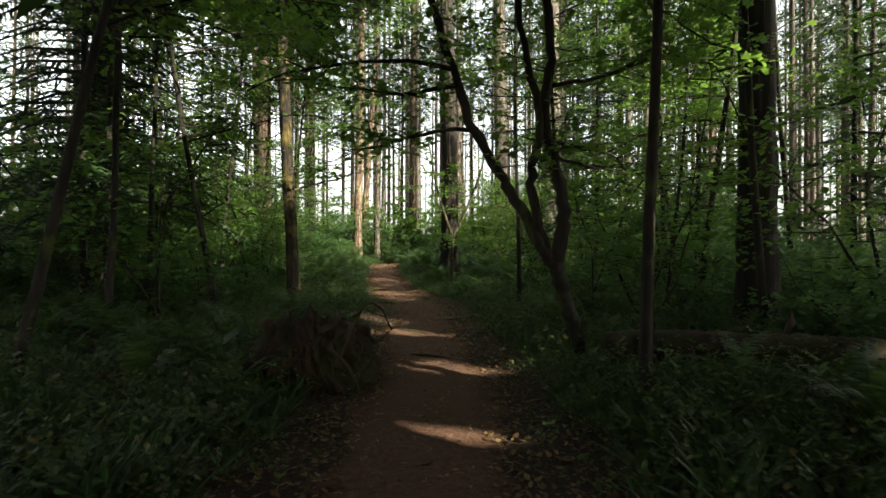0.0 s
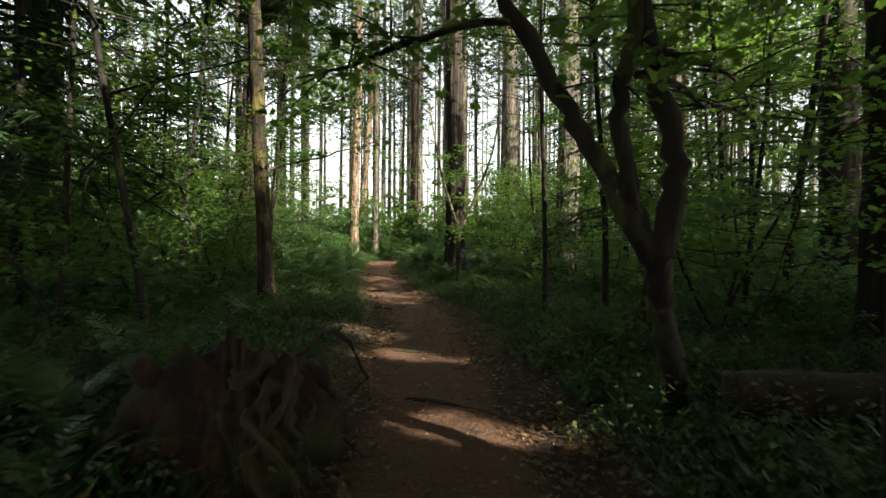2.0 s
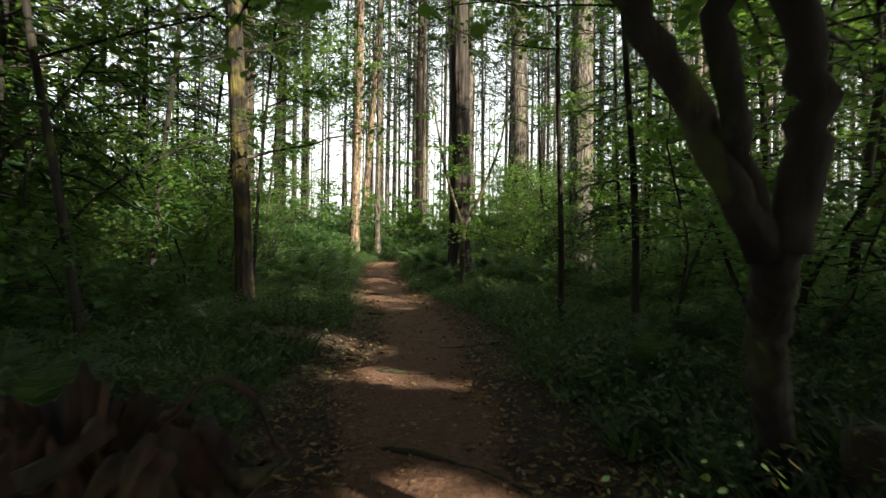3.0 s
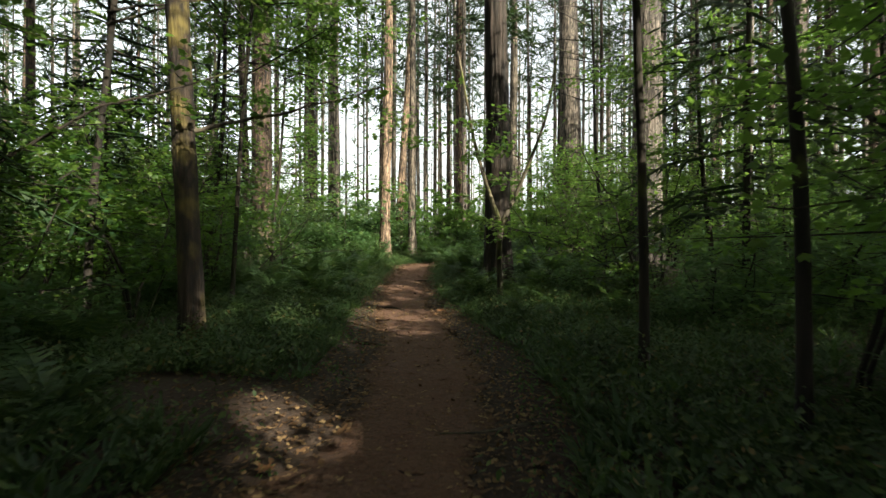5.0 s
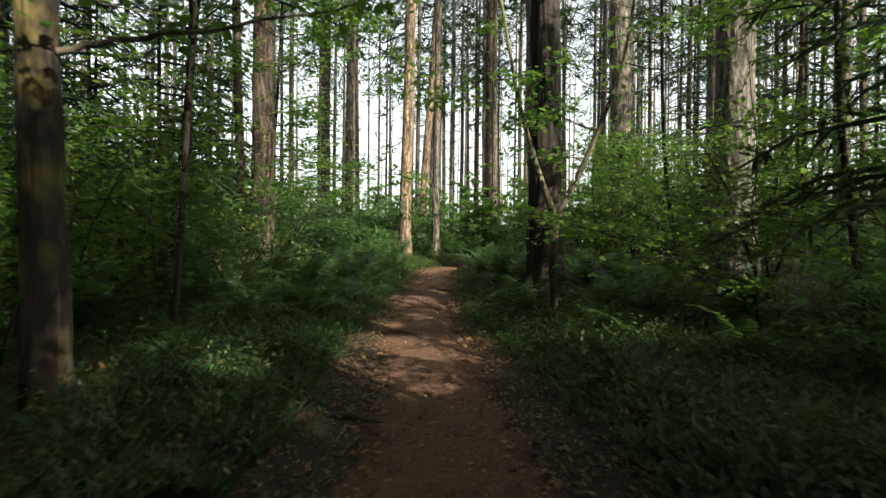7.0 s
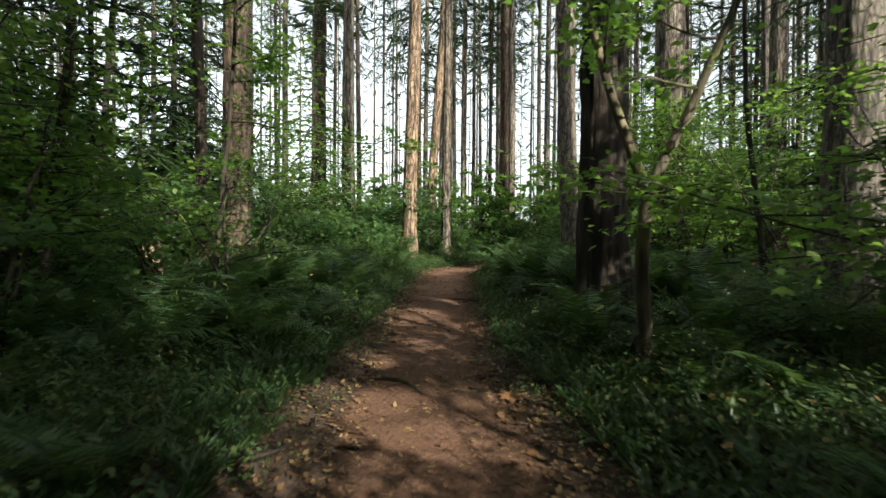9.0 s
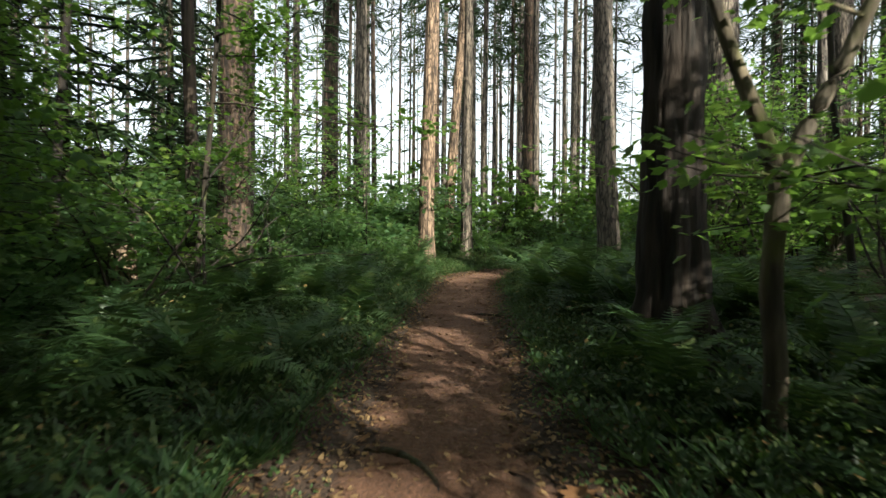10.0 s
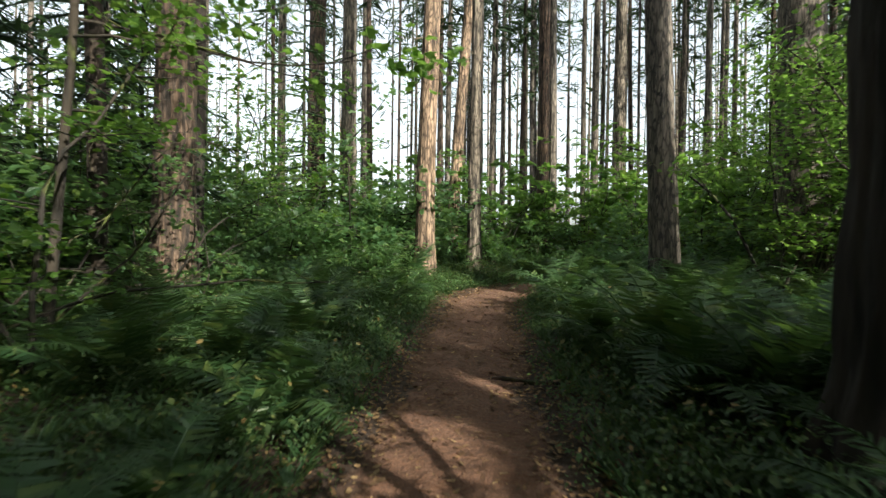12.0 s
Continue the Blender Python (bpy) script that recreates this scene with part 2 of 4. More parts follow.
def thing(name, x, y, z=None, turn=0.0, label="", category="", group="", kind=""):
    ob = new(name)
    ob.matrix_basis = pose(x, y, height(x, y) if z is None else z, 0, 0, turn)
    ob.empty_display_size = 0.2
    return tagged(ob, label, category, group, kind)


def unit(v):
    v = np.asarray(v, float)
    return v / np.linalg.norm(v)


def trunk_part(parent, d, h, rng, material, lean=(0, 0), bend=0.0, sides=36, rows=70, relief=0.09, flare=0.5, ribs=0, name="trunk", label=""):
    """A tapered trunk with ridged bark and a flared foot, standing at its thing's base."""
    t = np.linspace(0, 1, rows) ** 1.5
    z = -0.25 + t * (h + 0.25)
    a = np.linspace(0, 2 * np.pi, sides, endpoint=False)
    r = 0.5 * d * (1 - 0.62 * np.clip(z / h, 0, 1)) * (1 + flare * np.exp(-np.clip(z, 0, None) / (0.9 * d + 0.12)))
    ph = rng.uniform(0, 6.28, 8)
    ridge = np.zeros((rows, sides))
    off = Vector(rng.uniform(-50, 50, 3).tolist())
    for i in range(rows):
        for j in range(sides):
            q = Vector((3.2 * math.cos(a[j]), 3.2 * math.sin(a[j]), z[i] * 0.55)) + off
            ridge[i, j] = abs(noise.noise(q * 1.6)) + 0.5 * noise.noise(q * 3.4)
    fl = np.exp(-np.clip(z, 0, None) / (0.8 * d + 0.2))[:, None]
    rib = 0.22 * fl * np.cos((ribs or 5) * a[None] + ph[0]) * (1 if ribs else 0.5)
    rr = r[:, None] * (1 + relief * (ridge - 0.2) * 2 + rib)
    cx = lean[0] * z + bend * np.sin(z * 0.55 + ph[1]) * np.clip(z, 0, 3) / 3
    cy = lean[1] * z + bend * np.cos(z * 0.5 + ph[2]) * np.clip(z, 0, 3) / 3
    v = np.stack([cx[:, None] + rr * np.cos(a), cy[:, None] + rr * np.sin(a), np.repeat(z[:, None], sides, 1)], -1)
    s = Shape()
    s.add(v.reshape(-1, 3), grid_faces(rows, sides, True))
    return s.object(name, material, parent, label)


def needle_crown_mesh(rng, h, base, reach, whorls, leaves, big=1.0, outline=SPRAY_OUTLINE):
    """Drooping conifer boughs from a given height to the tip."""
    s, P, U, Hd, S = Shape(), [], [], [], []
    for i in range(whorls):
        q = (i + rng.uniform(0, 1)) / whorls
        z = base + (h - base) * q ** 1.1
        length = reach * (1 - q) ** 0.7 * rng.uniform(0.55, 1.1) + 0.3
        a = rng.uniform(0, 6.283)
        out = np.array([math.cos(a), math.sin(a), 0])
        k = np.linspace(0, 1, 5)
        pts = out[None] * (k * length)[:, None] + np.array([0, 0, 1])[None] * (z + 0.1 * length * k - 0.45 * length * k ** 2)[:, None]
        s.tube(pts[::2], 0.03 * (1.2 - k[::2]) + 0.004, 3)
        n = max(6, int(leaves * length / reach))
        along = rng.uniform(0.15, 1, n)
        side = rng.choice([-1, 1], n)
        across = np.array([-out[1], out[0], 0])
        p = np.stack([np.interp(along, k, pts[:, c]) for c in range(3)], -1)
        hd = side[:, None] * across + out * rng.uniform(0.2, 0.9, n)[:, None] + np.array([0, 0, 1]) * rng.uniform(-0.75, -0.05, n)[:, None]
        P.append(p), Hd.append(hd)
        U.append(np.array([0, 0, 1]) + rng.normal(0, 0.45, (n, 3)))
        S.append(big * (rng.uniform(0.3, 0.75, n) * (1.1 - 0.5 * along) * length / 2.2 + 0.12))
    v, f = leaf_sheet(np.concatenate(P), np.concatenate(U), np.concatenate(Hd), np.concatenate(S), outline)
    s.add(v, np.zeros((0, 3), int))
    s.f.extend((np.asarray(f) + s.n - len(v)).tolist())
    me = bpy.data.meshes.new("crown")
    me.from_pydata(np.concatenate(s.v).tolist(), [], s.f)
    me.materials.append(NEEDLE)
    me.update()
    return me


def limb(rng, start, heading, length, wander=0.12, rise=0.0, n=9):
    """A wandering limb."""
    p, d, pts = np.asarray(start, float), unit(heading), []
    for i in range(n):
        pts.append(p.copy())
        d = unit(d + rng.normal(0, wander, 3) + np.array([0, 0, rise]))
        p = p + d * length / (n - 1)
    return np.array(pts)


def leafy_sprays(rng, limbs, first, per_limb, reach, leaves, size):
    """Flat sprays of twigs and leaves from the outer part of each limb. Returns twigs, and leaf places and headings."""
    twigs, P, U, Hd, S = [], [], [], [], []
    for pts in limbs:
        for i in range(per_limb):
            q = rng.uniform(first, 1)
            i0 = q * (len(pts) - 1)
            p0 = pts[int(i0)] + (pts[min(int(i0) + 1, len(pts) - 1)] - pts[int(i0)]) * (i0 % 1)
            a = rng.uniform(0, 6.283)
            tw = limb(rng, p0, (math.cos(a), math.sin(a), rng.uniform(-0.1, 0.3)), reach * rng.uniform(0.5, 1.2), 0.12, -0.02, 5)
            twigs.append(tw)
            n = int(leaves * rng.uniform(0.6, 1.4))
            k = rng.uniform(0.15, 1.05, n)
            p = np.stack([np.interp(k, np.linspace(0, 1, 5), tw[:, c]) for c in range(3)], -1)
            spread = rng.normal(0, 0.17 * reach, (n, 3)) * np.array([1, 1, 0.35])
            hd = unit(tw[-1] - tw[0])[None] + rng.normal(0, 0.7, (n, 3)) * np.array([1, 1, 0.4])
            P.append(p + spread), Hd.append(hd)
            U.append(np.array([0, 0, 1]) + rng.normal(0, 0.4, (n, 3)))
            S.append(size * rng.uniform(0.6, 1.25, n))
    return twigs, leaf_sheet(np.concatenate(P), np.concatenate(U), np.concatenate(Hd), np.concatenate(S), MAPLE_OUTLINE if size > 0.072 else OVAL_OUTLINE)


def understory(name, x, y, seed, stems, leaf, label, category, per_limb=9, reach=0.8, leaves=16, size=0.085, first=0.35, group="", turn=0.0, bark=None, stem_name="stem"):
    """A small broadleaf tree or shrub: stems are (heading, length, radius, rise)."""
    rng = np.random.default_rng(seed)
    root = thing(name, x, y, None, turn, label, category, group)
    limbs = []
    for heading, length, radius, rise in stems:
        pts = limb(rng, (rng.normal(0, 0.05), rng.normal(0, 0.05), -0.1), heading, length, 0.15, rise, 11)
        limbs.append(pts)
        s = Shape()
        thick = radius * np.linspace(1, 0.3, 11)
        s.tube(pts if radius > 0.015 else pts[::3], thick if radius > 0.015 else thick[::3], 5 if radius > 0.015 else 4, 0.05, rng)
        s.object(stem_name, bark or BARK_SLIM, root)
    twigs, (v, f) = leafy_sprays(rng, limbs, first, per_limb, reach, leaves, size)
    s = Shape()
    for tw in (twigs if size > 0.08 else twigs[::3]):
        s.tube(tw[::2], [0.01, 0.006, 0.003], 3)
    tagged(s.object("branchwork", bark or BARK_SLIM, root), kind="stuff")
    tagged(mesh_object("foliage", v, f, leaf, root, smooth=False), kind="stuff")
    return root


# ---- the ground ----
def ground():
    gx = np.unique(np.concatenate([np.linspace(-400, -30, 14), np.linspace(-30, -9, 22), np.linspace(-9, 8, 120), np.linspace(8, 30, 22), np.linspace(30, 400, 14)]))
    gy = np.unique(np.concatenate([np.linspace(-400, -20, 12), np.linspace(-20, -3, 14), np.linspace(-3, 32, 190), np.linspace(32, 70, 24), np.linspace(70, 400, 12)]))
    X, Y = np.meshgrid(gx, gy)
    Z = land(X, Y)
    ob = mesh_object("ground", np.stack([X, Y, Z], -1).reshape(-1, 3), grid_faces(len(gy), len(gx)), SOIL)
    tagged(ob, "dark brown forest soil under leaf litter", "ground", kind="structure")
    ys = np.linspace(-11, 30.8, 420)
    k = np.linspace(-1, 1, 17)
    rng = np.random.default_rng(3)
    half = 0.76 + 0.09 * np.sin(ys * 1.7) + 0.06 * np.sin(ys * 4.3 + 1) + 0.05 * rng.normal(size=len(ys))
    X = line_x(ys)[:, None] + half[:, None] * k[None] * np.where(ys > 28, 1.25, 1.0)[:, None]
    Y = np.repeat(ys[:, None], 17, 1) + 0.04 * rng.normal(size=X.shape)
    Z = land(X, Y) + 0.022 - 0.05 * np.abs(k[None]) ** 4 + 0.008 * np.sin(9 * X + 5 * Y) * np.sin(7 * Y) + 0.004 * rng.normal(size=X.shape)
    ob = mesh_object("dirt_path", np.stack([X, Y, Z], -1).reshape(-1, 3), grid_faces(420, 17), TRAIL)
    tread = ob.data.attributes.new("tread", "FLOAT", "POINT")
    tread.data.foreach_set("value", np.repeat(np.clip(1.15 - 1.1 * np.abs(k[None]) ** 2.2, 0, 1), len(ys), 0).reshape(-1))
    tagged(ob, "narrow trodden reddish-brown dirt trail through the forest", "path", kind="structure")


ground()

# ---- named trees: x, y, thickness, lean, bark ----
# first four: dense crowns of broad shards, made to cast shade
CROWNS = [needle_crown_mesh(np.random.default_rng(20 + i), 27, 8.0 + i, 6.2, 125, 26, 1.5, SHARD_OUTLINE) for i in range(4)]
CROWNS += [needle_crown_mesh(np.random.default_rng(30 + i), 27, (13.5, 9.0, 15.0, 11.0)[i], 3.0, 54, 24, 1.1) for i in range(4)]


def add_crown(parent, scale, turn, which, thin=False):
    ob = new("crown", CROWNS[which % 4 + (4 if thin else 0)])
    tagged(ob, kind="stuff")
    ob.parent = parent
    ob.matrix_basis = Matrix.Rotation(turn, 4, "Z") @ Matrix.Scale(scale, 4)
    return ob


def conifer(x, y, d, bark, label, lean=(0, 0), h=27, seed=1, sides=36, rows=70, relief=0.09, flare=0.35, ribs=0, name="conifer_tree", group=""):
    rng = np.random.default_rng(seed)
    root = thing(name, x, y, None, 0, label, "tree", group)
    trunk_part(root, d, h, rng, bark, lean, 0.02, sides, rows, relief, flare, ribs)
    if d < 0.85 and y > 22:
        s = Shape()
        for k in range(18):
            z, a = rng.uniform(1.6, 9), rng.uniform(0, 6.28)
            s.tube(limb(rng, (lean[0] * z + 0.4 * d * math.cos(a), 0.4 * d * math.sin(a), z), (math.cos(a), math.sin(a), rng.uniform(-0.3, 0.2)), rng.uniform(0.3, 1.3), 0.25, -0.03, 5), [0.014, 0.011, 0.008, 0.005, 0.002], 3)
        tagged(s.object("dead_branchwork", BARK_MAPLE, root), kind="stuff")
    add_crown(root, h / 27, rng.uniform(0, 6.28), seed, y > 21 or name == "cedar_tree" or x > 4)
    return root


MAIN = [
    (-4.78, 28.95, 0.47, (0.015, 0), BARK_SUNLIT, "tall conifer with reddish bark coloured lighter as if in full sun"),
    (-5.48, 35.3, 0.44, (0.06, 0), BARK_SUNLIT, "slim pale grey conifer leaning gently over the trail"),
    (-4.01, 31.74, 0.40, (0, 0), BARK_GREY, "straight grey-barked conifer beyond the bend"),
    (-4.73, 41.44, 0.36, (0, 0), BARK_GREY, "straight slender grey conifer in the distance"),
    (-2.24, 40.22, 0.80, (-0.005, 0), BARK_RED, "thick reddish-grey conifer with a straight bole"),
    (-3.07, 47.2, 0.48, (-0.012, 0), BARK_GREY, "dark slender conifer in the distance"),
    (1.2, 43.57, 0.72, (0.004, 0), BARK_GREY, "grey conifer with a sunlit foot"),
    (0.28, 26.64, 0.50, (-0.035, 0), BARK_SPOT, "grey conifer with bark pitted by dark holes"),
    (3.4, 29.0, 0.98, (-0.02, 0), BARK_GREY, "massive grey furrowed conifer"),
    (4.6, 22.2, 0.90, (0, 0), BARK_GREY, "massive pale grey furrowed conifer"),
    (7.2, 31.3, 0.65, (0, 0), BARK_GREY, "grey conifer with furrowed bark"),
    (-8.73, 25.23, 0.76, (0, 0), BARK_RED, "thick reddish conifer with patches of sun"),
    (-8.83, 25.95, 0.34, (0, 0), BARK_SHADED, "slim dark conifer close to a thicker one"),
    (-10.07, 33.8, 0.68, (0, 0), BARK_RED, "reddish conifer with dead twigs low down"),
    (-8.16, 32.2, 0.50, (0, 0), BARK_GREY, "grey conifer with dead twigs low down"),
    (-8.72, 13.53, 0.66, (-0.01, 0), BARK_RED, "thick brown conifer standing in shade"),
    (4.98, 8.2, 0.55, (-0.01, 0), BARK_SHADED, "thick dark conifer standing in shade"),
    (7.56, 12.44, 0.68, (0, 0), BARK_SHADED, "thick dark conifer among shrubs"),
]
for i, (x, y, d, lean, bark, label) in enumerate(MAIN):
    conifer(x, y, d, bark, label, lean, seed=100 + i)
conifer(0.27, 19.85, 0.64, BARK_SHADED, "large dark cedar with stringy bark and a flared foot", (-0.012, 0), seed=7, sides=64, rows=110, relief=0.13, flare=0.45, ribs=6, name="cedar_tree")
mossy = conifer(-3.62, 12.64, 0.29, BARK_MOSS, "brown trunk with golden moss beside the trail", (-0.05, 0), seed=9, sides=48, rows=100, relief=0.1, name="conifer_tree")


def bare_branch(tree, pts, r0, r1, bark):
    """A crooked branch reaching out from a trunk; points in the world."""
    p = np.array(pts) - np.array(tree.matrix_basis.translation)
    q, k = np.linspace(0, 1, 18), np.linspace(0, 1, len(p))
    v = np.stack([np.interp(q, k, p[:, c]) for c in range(3)], -1)
    rng = np.random.default_rng(17)
    v[2:-1] += rng.normal(0, 0.012, v[2:-1].shape)
    s = Shape()
    s.tube(v, np.linspace(r0, r1, 18), 8, 0.1, rng)
    s.object("branch", bark, tree, "pale crooked branch")
    twigs, (lv, lf) = leafy_sprays(rng, [v], 0.45, 9, 0.6, 14, 0.1)
    tagged(mesh_object("foliage", lv, lf, LEAF_MAPLE, tree, smooth=False), kind="stuff")


bare_branch(mossy, [(-3.76, 12.64, 2.98), (-3.35, 12.85, 3.12), (-3.0, 13.06, 3.26), (-2.29, 13.58, 3.57), (-1.5, 14.1, 3.95)], 0.032, 0.01, BARK_MAPLE)
conifer(-8.15, 23.05, 0.27, BARK_SHADED, "slim dark trunk in front of a thick conifer", (-0.03, 0), seed=10)

# ---- far woods: one tree each, sharing a few meshes ----
KEEP = [(x, y) for x, y, *_ in MAIN] + [(0.24, 19.85), (-3.7, 12.6), (-8.15, 23.05)]
# sunny spots: x, y, z, half width of the gap towards the sun
LIT = [(0.0, 3.9, 0.1, 1.2), (-6.6, 13.6, 0.6, 1.0), (-4.4, 20.5, 0.8, 1.0), (-4.78, 28.9, 1.5, 2.0), (-4.78, 28.9, 4, 2.0), (-4.78, 28.9, 7, 2.0), (-8.73, 25.2, 6.2, 1.4), (0.1, 17.2, 3.2, 1.6), (0.6, 17.2, 3.0, 1.6),
       (-0.1, 6.1, 0.15, 1.9), (-0.6, 8.5, 0.2, 1.9), (-1.2, 10.4, 0.15, 1.2), (-1.8, 16.0, 0.2, 1.6), (-1.0, 16.3, 0.2, 1.6), (-2.5, 19.7, 0.45, 1.6), (-3.5, 26.5, 0.8, 2.3),
       (-3.7, 12.6, 3.1, 2.0), (1.0, 16.2, 0.4, 1.3), (-5.7, 22.3, 0.9, 1.2), (1.2, 43.5, 1.6, 1.2), (-3.2, 23.6, 1.0, 2.0)]


def sun_gap(x, y, low, share=1.0):
    """Whether a tree here would stand between the sun and one of the sunny spots."""
    flat = math.hypot(SUN.x, SUN.y)
    for lx, ly, lz, wide in LIT:
        dx, dy = x - lx, y - ly
        along = (dx * SUN.x + dy * SUN.y) / flat
        aside = abs(dx * SUN.y - dy * SUN.x) / flat
        top = lz + along * math.tan(radians(SUN_EL))
        if along > 0.5 and top < 28 and aside < (low if top < 6 else wide * share):
            return True
    return False


def far_woods():
    rng = np.random.default_rng(11)
    near, far = [], []
    for i in range(8):
        thin = i >= 4
        root = thing("conifer_tree", 0, 0, 0, 0, "straight slender conifer with high boughs in the surrounding forest", "tree", "forest conifers")
        trunk_part(root, 0.36, 27, rng, [BARK_GREY, BARK_SHADED, BARK_RED, BARK_SHADED, BARK_GREY, BARK_RED, BARK_GREY, BARK_RED][i], (rng.normal(0, 0.008), rng.normal(0, 0.008)), 0.02, 11, 20, 0.06, 0.3)
        add_crown(root, 1.0, rng.uniform(0, 6), i, thin)
        s = Shape()
        for k in range(16):
            z, a = rng.uniform(2.0, 15), rng.uniform(0, 6.28)
            s.tube(limb(rng, (0, 0, z), (math.cos(a), math.sin(a), -0.1), rng.uniform(0.4, 1.6), 0.15, -0.03, 4), [0.014, 0.01, 0.007, 0.003], 3)
        tagged(s.object("dead_branchwork", BARK_SLIM, root), kind="stuff")
        (far if thin else near).append(root)
    used = list(KEEP)
    counts = {"far": 0, "near": 0}
    for tries in range(9000):
        zone = rng.uniform()
        if zone < 0.6:
            y = rng.uniform(30, 54)
            x = rng.uniform(-0.95, 0.95) * (y + 4) - 0.12 * y
            kind = "far"
        elif zone < 0.78:
            x, y = (1 if rng.uniform() < 0.76 else -1) * rng.uniform(8.0, 34), rng.uniform(2, 30)
            kind = "near"
        else:
            # unseen trees behind the start, added to block sun and sky
            x, y = rng.uniform(-14, 42), rng.uniform(-32, 3)
            kind = "near"
        if x < -9 and y > 3 and rng.uniform() < 0.55:
            continue
        across = 0.6 * x + 0.8 * y
        if kind == "near" and y > 3 and x < 0:
            kind = "far"
        if kind == "near" and rng.uniform() < (across - 12) / 10:
            kind = "far"
        if counts[kind] >= (186 if kind == "far" else 124):
            continue
        if abs(x - line_x(y)) < 3.2 and y < 33:
            continue
        if 3 < y < 38 and abs(x - line_x(min(y, 27))) < 9.5:
            continue
        if y < 3 and math.hypot(x, y) < 4:
            continue
        if min((x - a) ** 2 + (y - b) ** 2 for a, b in used) < (2.5 if kind == "far" else 7.0):
            continue
        if sun_gap(x, y, 0.5, 0.9):
            continue
        used.append((x, y))
        protos = far if kind == "far" else near
        n = counts[kind]
        copy = protos[n] if n < 4 else copy_thing(protos[n % 4], Matrix())
        wide = rng.uniform(0.35, 1.1) if kind == "far" else rng.uniform(0.75, 1.1)
        copy.matrix_basis = pose(x, y, height(x, y), 0, 0, rng.uniform(0, 360)) @ Matrix.Diagonal((wide, wide, rng.uniform(0.9, 1.15), 1))
        counts[kind] += 1


far_woods()

def distant_woods():
    """The forest beyond, too far to tell its trees apart: trunks and boughs."""
    rng = np.random.default_rng(15)
    s, P, U, Hd, S = Shape(), [], [], [], []
    for i in range(240):
        y = rng.uniform(52, 92)
        x = rng.uniform(-0.95, 0.9) * y
        if x < -0.3 * y and i % 3:
            continue
        h, d, z0 = rng.uniform(22, 30), rng.uniform(0.14, 0.42), height(x, y)
        k = np.linspace(0, 1, 5)
        lean = rng.normal(0, 0.25, 2)
        s.tube(np.stack([x + lean[0] * k, y + lean[1] * k, z0 - 0.2 + h * k], -1), 0.5 * d * (1 - 0.7 * k), 7)
        n = 46
        zz = rng.uniform(0.3, 1, n) * h
        a = rng.uniform(0, 6.283, n)
        out = np.stack([np.cos(a), np.sin(a), np.zeros(n)], -1)
        reach = rng.uniform(0.1, 2.2, n) * (1.15 - zz / h)
        P.append(np.array([x, y, z0]) + out * reach[:, None] + np.array([0, 0, 1]) * zz[:, None])
        Hd.append(out + np.array([0, 0, -0.35]) + rng.normal(0, 0.4, (n, 3)))
        U.append(np.array([0, 0, 1]) + rng.normal(0, 0.4, (n, 3)))
        S.append(rng.uniform(0.7, 1.6, n))
    trunks = s.object("distant_trunks", BARK_GREY)
    tagged(trunks, "grey trunks of the distant forest", "trees", kind="stuff")
    v, f = leaf_sheet(np.concatenate(P), np.concatenate(U), np.concatenate(Hd), np.concatenate(S), SPRAY_OUTLINE)
    ob = mesh_object("distant_boughs", v, f, NEEDLE, smooth=False)
    tagged(ob, "dark green boughs of the distant forest", "trees", kind="stuff")


distant_woods()

